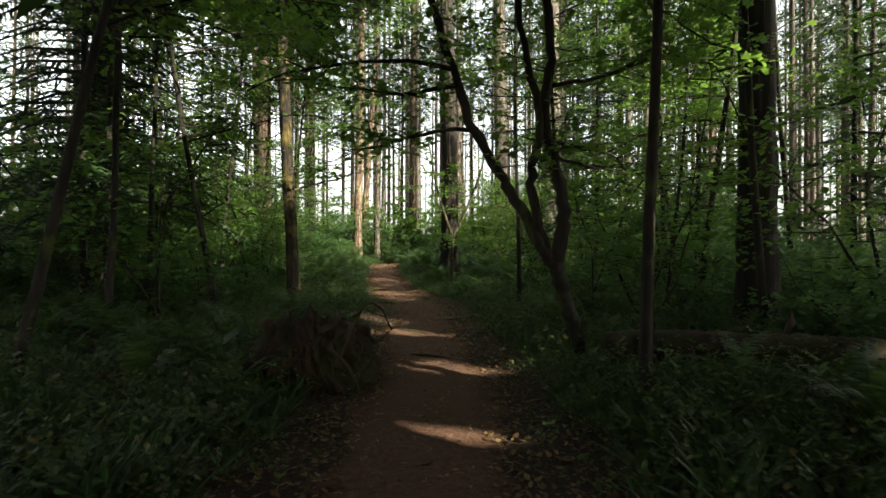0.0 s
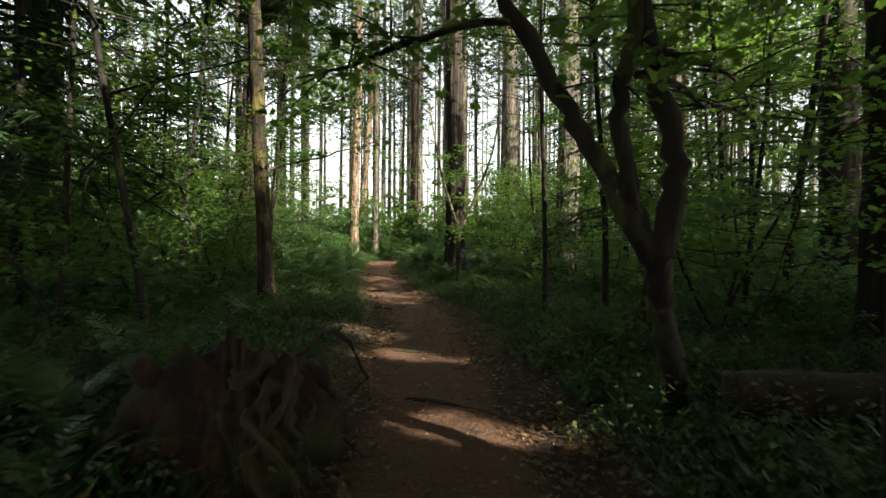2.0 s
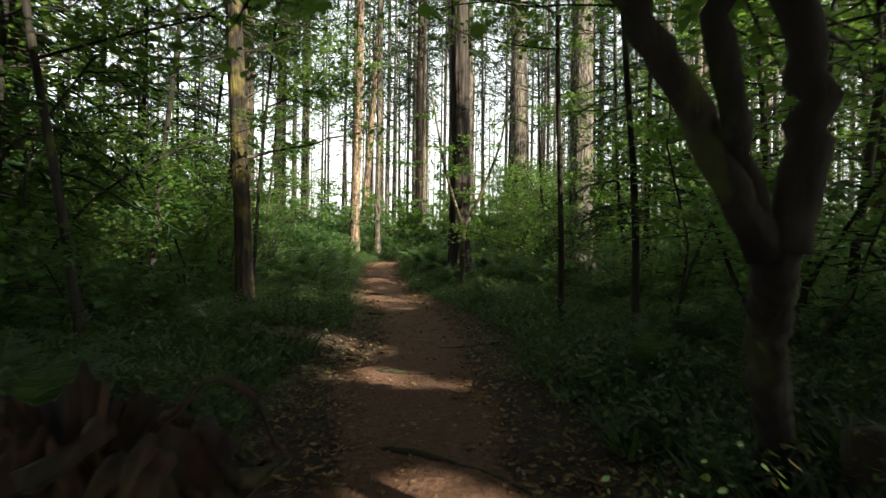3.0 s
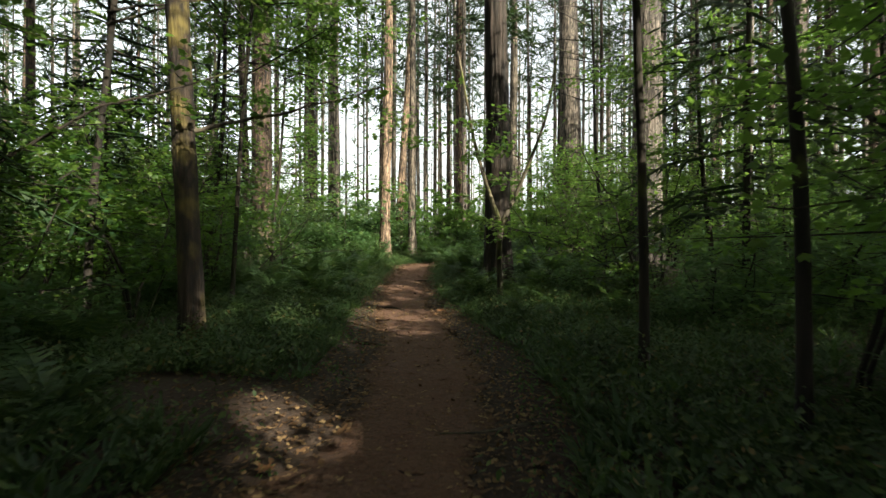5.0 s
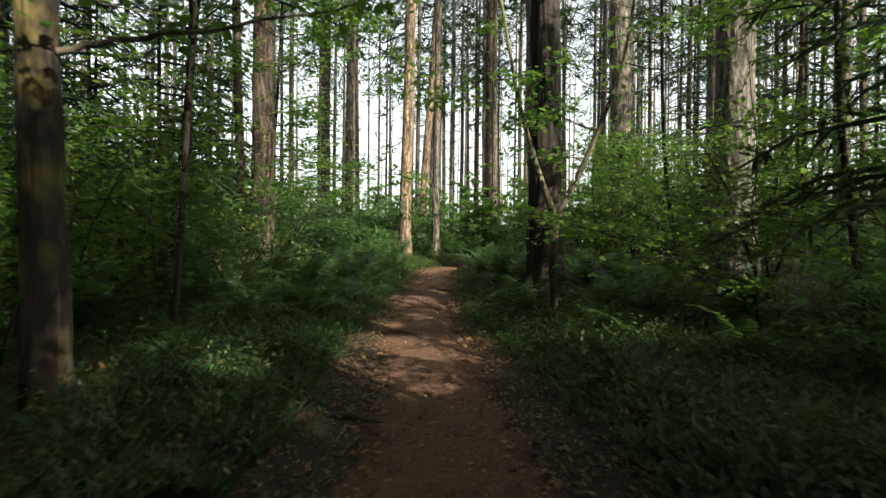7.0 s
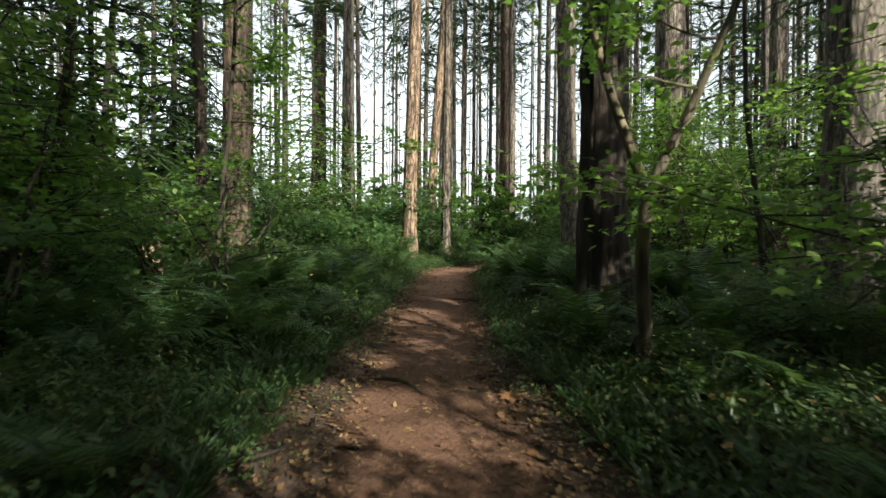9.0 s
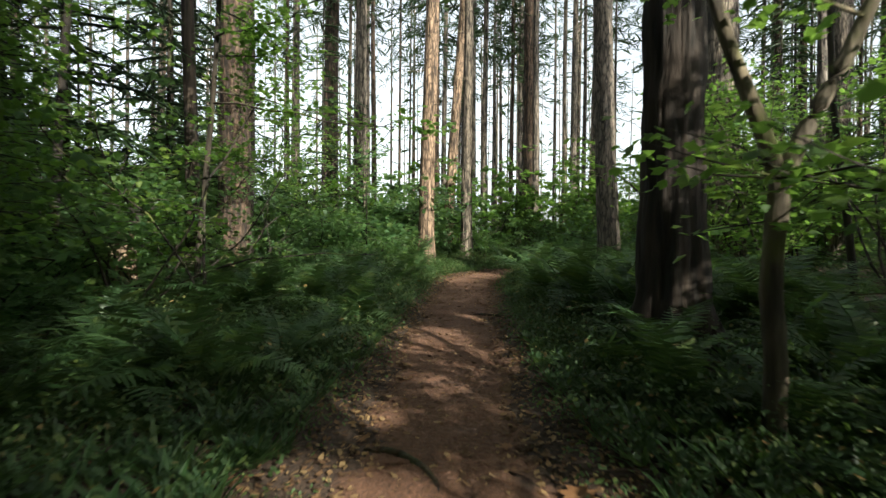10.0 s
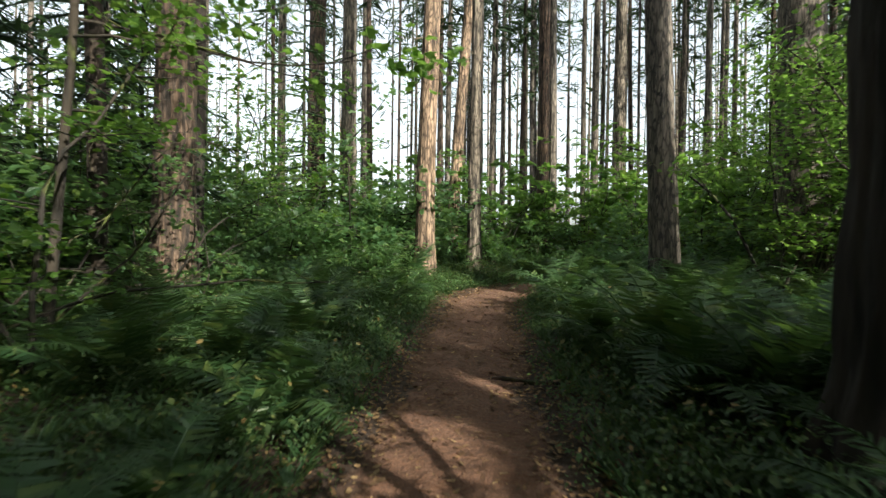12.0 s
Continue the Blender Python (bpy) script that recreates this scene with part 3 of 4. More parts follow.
# ---- small broadleaf trees ----
# many-stemmed maple beside the trail, leaning towards the walker
def leaning_maple():
    rng = np.random.default_rng(5)
    bx, by = 1.68, 6.25
    root = thing("vine_maple", bx, by, None, 0, "dark many-stemmed maple leaning beside the trail", "tree")
    z0 = height(bx, by)

    def rel(pts):
        return np.array([(x - bx, y - by, z - z0) for x, y, z in pts])

    def smooth(pts, n=30):
        pts = rel(pts)
        k = np.linspace(0, 1, len(pts))
        q = np.linspace(0, 1, n)
        v = np.stack([np.interp(q, k, pts[:, c]) for c in range(3)], -1)
        for _ in range(3):
            v[1:-1] = 0.25 * v[:-2] + 0.5 * v[1:-1] + 0.25 * v[2:]
        return v

    parts = [
        ("trunk", [(1.68, 6.25, 0.05), (1.6, 6.1, 0.5), (1.35, 5.75, 1.0), (1.16, 5.4, 1.42)], 0.085, 0.08),
        ("limb", [(1.14, 5.4, 1.40), (0.9, 5.35, 1.74), (0.74, 5.35, 2.07), (0.56, 5.33, 2.33), (0.25, 5.3, 2.89), (-0.02, 5.3, 3.75), (-0.2, 5.3, 4.4), (-0.5, 5.5, 5.2)], 0.066, 0.03),
        ("limb", [(1.12, 5.4, 1.43), (0.97, 5.32, 1.85), (0.87, 5.3, 2.25), (0.93, 5.3, 2.5), (1.0, 5.28, 2.72), (0.86, 5.25, 3.4), (0.7, 5.2, 4.1), (0.6, 5.2, 5.5)], 0.052, 0.03),
        ("limb", [(1.18, 5.4, 1.42), (1.25, 5.35, 1.75), (1.26, 5.35, 2.0), (1.14, 5.35, 2.5), (1.02, 5.33, 2.8), (1.1, 5.3, 3.4), (1.1, 5.3, 3.75), (1.0, 5.3, 4.4), (1.2, 5.2, 5.6)], 0.075, 0.035),
    ]
    limbs, owners = [], []
    for name, pts, r0, r1 in parts:
        v = smooth(pts)
        v[3:-2] += rng.normal(0, 0.014, v[3:-2].shape)
        s = Shape()
        s.tube(v, np.linspace(r0, r1, len(v)) * (1 + 0.06 * rng.normal(size=len(v))), 14, 0.06, rng)
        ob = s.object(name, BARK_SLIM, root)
        if name == "limb":
            limbs.append(v)
            owners.append(ob)
    for own, start, head, length in [(0, (0.12, 5.25, 3.35), (-1, 0.1, 0.12), 2.2), (0, (0.3, 5.3, 2.75), (-1, 0.5, 0.3), 1.8), (0, (0.16, 5.25, 3.2), (-1, 0.4, -0.12), 1.5), (2, (1.05, 5.3, 3.2), (1, 0.3, 0.35), 2.2), (2, (0.95, 5.3, 2.7), (1, 0.6, 0.1), 1.6), (2, (1.0, 5.3, 2.45), (1, 0.9, 0.3), 2.0)]:
        v = limb(rng, rel([start])[0], head, length, 0.08, 0.0, 10)
        s = Shape()
        s.tube(v, np.linspace(0.026, 0.008, 10), 6)
        s.object("branch", BARK_SLIM, owners[own])
        limbs.append(v)
    twigs, (v, f) = leafy_sprays(rng, limbs, 0.35, 13, 0.8, 17, 0.078)
    s = Shape()
    for tw in twigs:
        s.tube(tw[::2], [0.01, 0.006, 0.003], 3)
    tagged(s.object("branchwork", BARK_SLIM, root), kind="stuff")
    tagged(mesh_object("canopy", v, f, LEAF_MAPLE, root, smooth=False), kind="stuff")


leaning_maple()


def forked_maple():
    rng = np.random.default_rng(31)
    root = thing("vine_maple", 0.3, 17.3, None, 0, "pale forked maple in front of a dark cedar", "tree")
    limbs = []
    for name, pts, r0, r1 in [
            ("trunk", [(0, 0, -0.1), (0.02, 0, 0.5), (-0.02, 0, 1.0), (0.03, 0, 1.66)], 0.07, 0.06),
            ("limb", [(0.03, 0, 1.62), (-0.1, 0, 2.0), (-0.28, 0, 2.5), (-0.42, 0, 3.0), (-0.56, 0.0, 3.5), (-0.7, 0.1, 4.3), (-0.9, 0.2, 5.4)], 0.055, 0.02),
            ("limb", [(0.03, 0, 1.62), (0.18, 0, 1.98), (0.36, 0, 2.32), (0.55, 0, 2.8), (0.74, 0.0, 3.25), (1.0, 0.1, 4.0), (1.2, 0.2, 5.2)], 0.055, 0.02)]:
        p = np.array(pts)
        q, k = np.linspace(0, 1, 20), np.linspace(0, 1, len(p))
        v = np.stack([np.interp(q, k, p[:, c]) for c in range(3)], -1)
        v[1:-1] = 0.25 * v[:-2] + 0.5 * v[1:-1] + 0.25 * v[2:]
        s = Shape()
        s.tube(v, np.linspace(r0, r1, 20), 12, 0.04, rng)
        s.object(name, BARK_MAPLE, root)
        if name == "limb":
            limbs.append(v)
    for i in range(7):
        p = limbs[i % 2][int(rng.integers(6, 16))]
        a = rng.uniform(0, 6.28)
        v = limb(rng, p, (math.cos(a), math.sin(a), 0.1), rng.uniform(0.8, 1.6), 0.1, 0, 8)
        s = Shape()
        s.tube(v, np.linspace(0.016, 0.004, 8), 5)
        s.object("branch", BARK_MAPLE, root)
        limbs.append(v)
    twigs, (v, f) = leafy_sprays(rng, limbs, 0.5, 5, 0.7, 16, 0.085)
    tagged(mesh_object("foliage", v, f, LEAF_MAPLE, root, smooth=False), kind="stuff")


forked_maple()
VARIANTS = []


def maple_variants():
    rng = np.random.default_rng(77)
    for i in range(6):
        stems = []
        for k in range(int(rng.integers(2, 5))):
            a = rng.uniform(0, 6.28)
            stems.append(((0.28 * math.cos(a), 0.28 * math.sin(a), 1), rng.uniform(3.5, 5.8), rng.uniform(0.016, 0.032), 0.0))
        VARIANTS.append(understory("vine_maple", 0, 0, 500 + i, stems, LEAF_MAPLE, "slender vine maple with flat sprays of green leaves", "tree", per_limb=20, reach=1.15, leaves=29, size=0.085, first=0.25, group="understory maples"))
    for i in range(5):
        stems = []
        for k in range(5):
            a = rng.uniform(0, 6.28)
            stems.append(((0.9 * math.cos(a), 0.9 * math.sin(a), 1), rng.uniform(1.1, 2.3), rng.uniform(0.008, 0.0145), -0.02))
        VARIANTS.append(understory("shrub", 0, 0, 600 + i, stems, LEAF_BUSH, "leafy green understory shrub", "shrub", per_limb=16, reach=0.7, leaves=21, size=0.08, first=0.1, group="understory shrubs"))
    for i in range(3):
        stems = []
        for k in range(5):
            a = rng.uniform(0, 6.28)
            stems.append(((0.45 * math.cos(a), 0.45 * math.sin(a), 1), rng.uniform(2.2, 4.6), rng.uniform(0.016, 0.025), 0.0))
        VARIANTS.append(understory("maple_sapling", 0, 0, 650 + i, stems, LEAF_MAPLE, "bright green maple sapling with large leaves", "tree", per_limb=11, reach=0.7, leaves=11, size=0.2, first=0.1, group="maple saplings"))


maple_variants()


def place(variant, spots):
    rng = np.random.default_rng(900 + variant)
    for i, (x, y, s) in enumerate(spots):
        m = pose(x, y, height(x, y), 0, 0, rng.uniform(0, 360)) @ Matrix.Diagonal((s, s, s, 1))
        if i == 0 and not VARIANTS[variant].get("placed"):
            VARIANTS[variant].matrix_basis = m
            VARIANTS[variant]["placed"] = 1
        else:
            copy_thing(VARIANTS[variant], m)


def thicket():
    rng = np.random.default_rng(41)
    maples, shrubs = [[] for _ in range(6)], [[] for _ in range(5)]
    hand = [(-4.6, 8.4, 1.1), (-6.1, 10.6, 1.0), (3.1, 10.6, 1.0), (3.4, 17.4, 1.1), (-5.4, 16.2, 1.0), (4.2, 19.6, 1.0), (-5.6, 20.0, 0.9),
            (3.6, 9.2, 1.0), (-6.2, 12.2, 1.0), (5.6, 15.0, 1.1), (-7.0, 18.0, 1.0), (6.6, 18.6, 1.1), (6.2, 7.2, 1.1), (-5.2, 13.6, 0.9)]
    hand += [(2.9, 16.7, 0.9), (3.9, 14.4, 0.8), (4.4, 27.0, 1.15), (-9.6, 29.4, 1.0), (2.9, 24.6, 0.9)]
    shrubs[0] += [(-8.6, 29.0, 1.6), (-6.8, 29.6, 1.3), (-6.2, 31.2, 1.4)]
    shrubs[1] += [(-2.4, 33.0, 1.2), (-5.8, 33.4, 1.5), (-0.8, 32.6, 1.3), (1.6, 31.8, 1.5)]
    for i in range(76):
        if i < len(hand):
            maples[i % 6].append(hand[i])
            continue
        left = rng.uniform() < 0.42
        y = rng.uniform(9, 36)
        off = rng.uniform(4.0, 15)
        x = line_x(y) + (-off if left else off)
        if left and y > 21 and x > -1.6 - 0.78 * (y - 16.75):
            continue
        if not sun_gap(x, y, 1.2):
            maples[i % 6].append((x, y, rng.uniform(0.7, 1.15)))
    for i, (x, y) in enumerate([(-10.6, 30.2), (-12.8, 33.4), (-13.6, 29.0), (-11.4, 27.0), (5.2, 35.0)]):
        maples[i % 6].append((x, y, 1.15 + 0.04 * (i * 7 % 11)))
    young = [[(-8.4, 35.7, 1.2), (-3.6, 38.9, 1.2), (0.8, 35.7, 1.0), (2.6, 34.0, 0.9)], [(-9.0, 30.6, 0.9), (-6.6, 36.0, 1.0), (-0.9, 36.4, 1.0), (5.6, 31.0, 1.1)], [(-5.9, 39.0, 1.1), (2.2, 30.2, 1.0), (-11.5, 33.0, 1.1), (-2.9, 35.6, 0.7)]]
    for i in range(30):
        y = rng.uniform(30, 50)
        young[i % 3].append((rng.uniform(-0.8, 0.6) * y, y, rng.uniform(0.7, 1.25)))
    for i in range(22):
        young[i % 3].append((rng.uniform(-1.5, 20), rng.uniform(31, 46), rng.uniform(0.8, 1.4)))
    shrubs[2] += [(-6.1, 26.9, 0.8), (-4.15, 26.7, 0.6), (-4.05, 25.5, 0.45), (-5.2, 27.4, 0.7)]
    for i in range(115):
        y = rng.uniform(9, 48)
        off = rng.uniform(3.6 if y < 27 else 2.0, 9 + 0.4 * y)
        x = line_x(y) + rng.choice([-1, 1]) * off
        shrubs[i % 5].append((x, y, rng.uniform(0.7, 1.3)))
    for i in range(60):
        y, right = rng.uniform(4.5, 20), rng.uniform() < 0.65
        x = line_x(y) + (rng.uniform(4.5, 13) if right else -rng.uniform(4.5, 11))
        shrubs[i % 5].append((x, y, rng.uniform(0.45, 0.85)))
    for i in range(34):
        y = rng.uniform(12, 34)
        shrubs[i % 5].append((line_x(y) - rng.uniform(6.0, 15), y, rng.uniform(1.2, 1.9)))
    for i in range(26):
        y = rng.uniform(14, 36)
        x = line_x(y) - rng.uniform(7.5, 17)
        if not sun_gap(x, y, 1.0) and x < -1.6 - 0.8 * (y - 16.75):
            maples[i % 6].append((x, y, rng.uniform(1.0, 1.4)))
    for i in range(24):
        shrubs[i % 5].append((rng.uniform(6.5, 13), rng.uniform(11, 22), rng.uniform(0.7, 1.1)))
    for k in range(6):
        place(k, maples[k])
    for k in range(5):
        place(6 + k, shrubs[k])
    for k in range(3):
        place(11 + k, young[k])


def saplings():
    """Young hemlocks with lacy boughs to the ground."""
    rng = np.random.default_rng(43)
    roots = []
    for i in range(3):
        root = thing("hemlock_sapling", 0, 0, 0, 0, "young hemlock with lacy drooping dark green boughs", "tree", "young hemlocks")
        trunk_part(root, 0.13, 9.5, rng, BARK_SLIM, (0, 0), 0.03, 10, 24, 0.04, 0.2)
        ob = new("foliage", needle_crown_mesh(rng, 10, 1.6, 2.3, 64, 46, 0.6))
        ob.parent = root
        tagged(ob, kind="stuff")
        roots.append(root)
    # the last five are added on the sun side of trunks, to shade them
    spots = [(-6.6, 10.2, 1.1), (-8.0, 11.8, 1.2), (-9.6, 14.2, 1.2), (-7.4, 15.8, 1.0), (-9.6, 21.5, 1.1), (-10.6, 25.2, 1.2), (-12.2, 28.2, 1.2), (-9.2, 31.2, 1.0), (-13.5, 23.4, 1.2), (6.3, 26.8, 1.2), (7.7, 25.5, 1.2), (4.9, 16.6, 1.15), (7.3, 14.9, 1.2), (10.0, 12.6, 1.2)]
    n = 0
    for tries in range(400):
        if n == 34:
            break
        left = rng.uniform() < 0.6
        y = rng.uniform(10, 42)
        x = line_x(y) + (-1 if left else 1) * rng.uniform(5.5, 10 + 0.5 * y)
        k = rng.uniform(0.7, 1.25)
        if n < len(spots):
            x, y, k = spots[n]
        elif sun_gap(x, y, 1.0):
            continue
        copy = roots[n] if n < 3 else copy_thing(roots[n % 3], Matrix())
        copy.matrix_basis = pose(x, y, height(x, y), 0, 0, rng.uniform(0, 360)) @ Matrix.Diagonal((k, k, k, 1))
        n += 1


saplings()
thicket()


# ---- ferns ----
def frond_mesh(rng, bend):
    """One arching frond, a metre long, pointing along x."""
    k = np.linspace(0, 1, 7)
    pts = np.stack([0.28 * k + 0.6 * k ** 1.6, 0.05 * bend * np.sin(2.5 * k), 1.15 * (k - 0.62 * k ** 2.2)], -1)
    s = Shape()
    s.tube(pts, np.linspace(0.007, 0.002, 7), 3)
    q = np.linspace(0.1, 1, 29)
    p = np.stack([np.interp(q, k, pts[:, c]) for c in range(3)], -1)
    d = np.gradient(p, axis=0)
    d /= np.linalg.norm(d, axis=1)[:, None]
    across = np.array([[0, 1.0, 0]])
    for sgn in (-1, 1):
        hd = sgn * across + 0.35 * d + rng.normal(0, 0.07, p.shape)
        up = np.cross(across, d) * -1 + rng.normal(0, 0.12, p.shape)
        size = 0.165 * np.sin(np.pi * (0.12 + 0.88 * q) ** 0.8) * rng.uniform(0.85, 1.1, len(q)) + 0.012
        v, f = leaf_sheet(p, up, hd, size, [(-0.1, 0.0), (0.1, 0.0), (0.05, 0.85), (-0.04, 0.9)])
        n0 = s.n
        s.add(v, np.zeros((0, 3), int))
        s.f.extend((np.asarray(f) + n0).tolist())
    me = bpy.data.meshes.new("frond")
    me.from_pydata(np.concatenate(s.v).tolist(), [], s.f)
    me.materials.append(LEAF_FERN)
    me.update()
    return me


def ferns():
    rng = np.random.default_rng(61)
    meshes = [frond_mesh(rng, b) for b in (-1, 0, 1, 0.5)]
    spots = []
    for i in range(95):
        y = rng.uniform(17.5, 31)
        left = rng.uniform() < 0.55
        off = rng.uniform(1.35, 5.0) if left else rng.uniform(1.4, 5.5)
        spots.append((line_x(y) + (-off if left else off), y, rng.uniform(0.75, 1.25)))
    for i in range(70):
        y = rng.uniform(5, 18)
        off = rng.uniform(1.7, 6.5)
        spots.append((line_x(y) + rng.choice([-1, 1]) * off, y, rng.uniform(0.5, 0.95)))
    for i in range(26):
        y = rng.uniform(19.6, 28)
        spots.append((line_x(y) + rng.uniform(1.45, 4.2), y, rng.uniform(1.05, 1.45)))
    for i in range(14):
        y = rng.uniform(16, 22)
        spots.append((line_x(y) - rng.uniform(1.9, 4.5), y, rng.uniform(0.9, 1.3)))
    for i in range(34):
        y = rng.uniform(28.8, 40)
        spots.append((rng.uniform(-9, 5), y, rng.uniform(0.8, 1.2)))
    spots += [(-2.35, 5.5, 0.7), (-2.1, 4.1, 0.6), (-2.7, 4.7, 0.8), (-1.5, 6.1, 0.55), (2.6, 4.6, 0.7), (3.4, 4.4, 0.8), (2.3, 7.2, 0.6), (-1.9, 4.75, 0.7), (-1.2, 6.15, 0.6), (-2.2, 6.2, 0.8), (3.9, 3.9, 0.9), (2.9, 3.5, 0.8)]
    for i, (x, y, s) in enumerate(spots):
        if math.hypot(x - 0.24, y - 19.85) < 0.7 or (y < 31 and abs(x - line_x(y)) < 1.2):
            continue
        root = thing("sword_fern", x, y, height(x, y) - 0.02, rng.uniform(0, 360), "green sword fern with arching fronds beside the trail", "fern", "sword ferns")
        n = int(rng.integers(9, 13))
        for k in range(n):
            ob = new("frond", meshes[k % 4])
            ob.parent = root
            z = s * rng.uniform(0.65, 1.15)
            ob.matrix_basis = pose(0, 0, 0, rng.normal(0, 8), rng.uniform(-28, 22), 360 * k / n + rng.normal(0, 14)) @ Matrix.Diagonal((z, z, z, 1))


ferns()


# ---- stump and fallen log ----
def stump():
    rng = np.random.default_rng(8)
    x, y = -1.27, 5.32
    root = thing("tree_stump", x, y, None, 0, "dark rotten stump with twisted bare roots and moss beside the trail", "stump")
    rows, sides = 58, 132
    a = np.linspace(0, 2 * np.pi, sides, endpoint=False)
    v = []
    for i in range(rows):
        k = i / (rows - 1)
        for j in range(sides):
            twist = a[j] + 0.7 * k
            q = Vector((1.6 * math.cos(twist), 1.6 * math.sin(twist), 1.1 * k))
            fold = abs(noise.noise(Vector((2.6 * math.cos(twist), 2.6 * math.sin(twist), 0.5 * k)) * 0.9))
            lump = 0.4 * noise.noise(q * 0.8) + 0.4 * (fold - 0.22) + 0.26 * noise.noise(q * 2.6) + 0.13 * noise.noise(q * 6.0) + 0.06 * noise.noise(q * 13.0)
            r = (0.62 - 0.34 * k ** 1.4) * (0.95 + lump)
            rim = 0.3 * noise.noise(Vector((1.7 * math.cos(a[j]), 1.7 * math.sin(a[j]), 5.0))) + 0.14 * noise.noise(Vector((6 * math.cos(a[j]), 6 * math.sin(a[j]), 2.0)))
            v.append((1.15 * r * math.cos(a[j]), 0.8 * r * math.sin(a[j]), -0.12 + (0.74 - 0.06 * math.cos(a[j])) * k ** 0.85 * (1 + rim) + 0.03 * noise.noise(q * 7)))
    v.append((0, 0, 0.3))
    f = grid_faces(rows, sides, True).tolist()
    top = (rows - 1) * sides
    f += [[top + j, top + (j + 1) % sides, rows * sides] for j in range(sides)]
    mesh_object("stump_body", np.array(v), f, ROT, root)
    for i in range(13):
        t = rng.uniform(-1.2, 1.2)
        st = (0.36 * math.cos(t) + 0.05, 0.3 * math.sin(t) - 0.03, rng.uniform(0.15, 0.7))
        pts = limb(rng, st, (math.cos(t) * rng.uniform(0.2, 1.0), math.sin(t) - 0.3, rng.uniform(-0.2, 0.3)), rng.uniform(0.5, 1.2), 0.42, -0.22, 20)
        pts[:, 2] = np.maximum(pts[:, 2], -0.06)
        s = Shape()
        s.tube(pts, np.linspace(0.05, 0.008, 20) * rng.uniform(0.25, 0.95) * (1 + 0.3 * np.sin(np.arange(20) * 1.3 + i)), 9, 0.14, rng)
        s.object("root", ROT, root)
    s = Shape()
    s.tube(limb(rng, (-0.42, 0.05, 0.4), (-0.25, -0.6, 0.5), 0.36, 0.08, 0, 6), [0.085, 0.075, 0.07, 0.07, 0.066, 0.06], 14, 0.1, rng)
    s.object("stub", ROT, root, "pale broken branch stub")


def log():
    rng = np.random.default_rng(12)
    a, b = np.array([1.9, 6.0, 0]), np.array([5.2, 4.6, 0])
    root = thing("fallen_log", 3.2, 5.5, None, 0, "rotten reddish fallen log lying beside the trail", "log")
    z0 = height(3.2, 5.5)
    n = 26
    k = np.linspace(0, 1, n)
    pts = a[None] * (1 - k)[:, None] + b[None] * k[:, None]
    pts[:, 2] = land(pts[:, 0], pts[:, 1]) + 0.2 + 0.02 * np.sin(k * 9)
    pts -= np.array([3.2, 5.5, z0])
    s = Shape()
    s.tube(pts, np.linspace(0.2, 0.27, n), 18, 0.07, rng)
    s.object("log_body", ROT, root)
    for i in range(1, 3):
        p = pts[4 + 8 * i]
        s = Shape()
        s.tube(limb(rng, p + np.array([0, 0, 0.15]), (rng.normal(0, 0.5), rng.normal(0, 0.5), 1), 0.35, 0.1, 0, 4), [0.04, 0.03, 0.025, 0.01], 6)
        s.object("snag", ROT, root)


def snag():
    """A pale broken stub of a trunk with a splintered top."""
    rng = np.random.default_rng(14)
    root = thing("broken_snag", -7.56, 20.7, None, 0, "pale splintered snag standing among ferns in a patch of sun", "stump")
    rows, sides = 16, 40
    a = np.linspace(0, 2 * np.pi, sides, endpoint=False)
    tip = 1.05 + 0.35 * np.abs(np.sin(2.5 * a + 1)) * rng.uniform(0.3, 1, sides)
    k = np.linspace(0, 1, rows)[:, None]
    r = (0.21 - 0.07 * k) * (1 + 0.12 * np.sin(5 * a + 2 * k) + 0.06 * rng.normal(size=(1, sides)))
    v = np.stack([r * np.cos(a), r * np.sin(a), -0.15 + k * tip], -1).reshape(-1, 3)
    f = grid_faces(rows, sides, True).tolist() + [[(rows - 1) * sides + j, (rows - 1) * sides + (j + 1) % sides, rows * sides] for j in range(sides)]
    mesh_object("snag_body", np.vstack([v, [[0, 0, 0.7]]]), f, BARK_SUNLIT, root)


stump()
log()
snag()
for bx, by, seed in ((-7.2, 21.1, 1), (-6.6, 19.9, 2), (-7.9, 24.0, 3), (3.4, 21.4, 4)):
    turn_of = [2.6, 3.4, 1.0, 0.2, 5.6, 4.4]
    understory("arching_shrub", bx, by, 700 + seed, [((0.8 * math.cos(a + seed), 0.8 * math.sin(a + seed), 1), 2.6 + 0.2 * i, 0.022, -0.03) for i, a in enumerate(turn_of)], LEAF_BUSH,
               "half-bare shrub with dark arching stems", "shrub", per_limb=4, reach=0.6, leaves=12, size=0.07, first=0.5, group="arching shrubs")

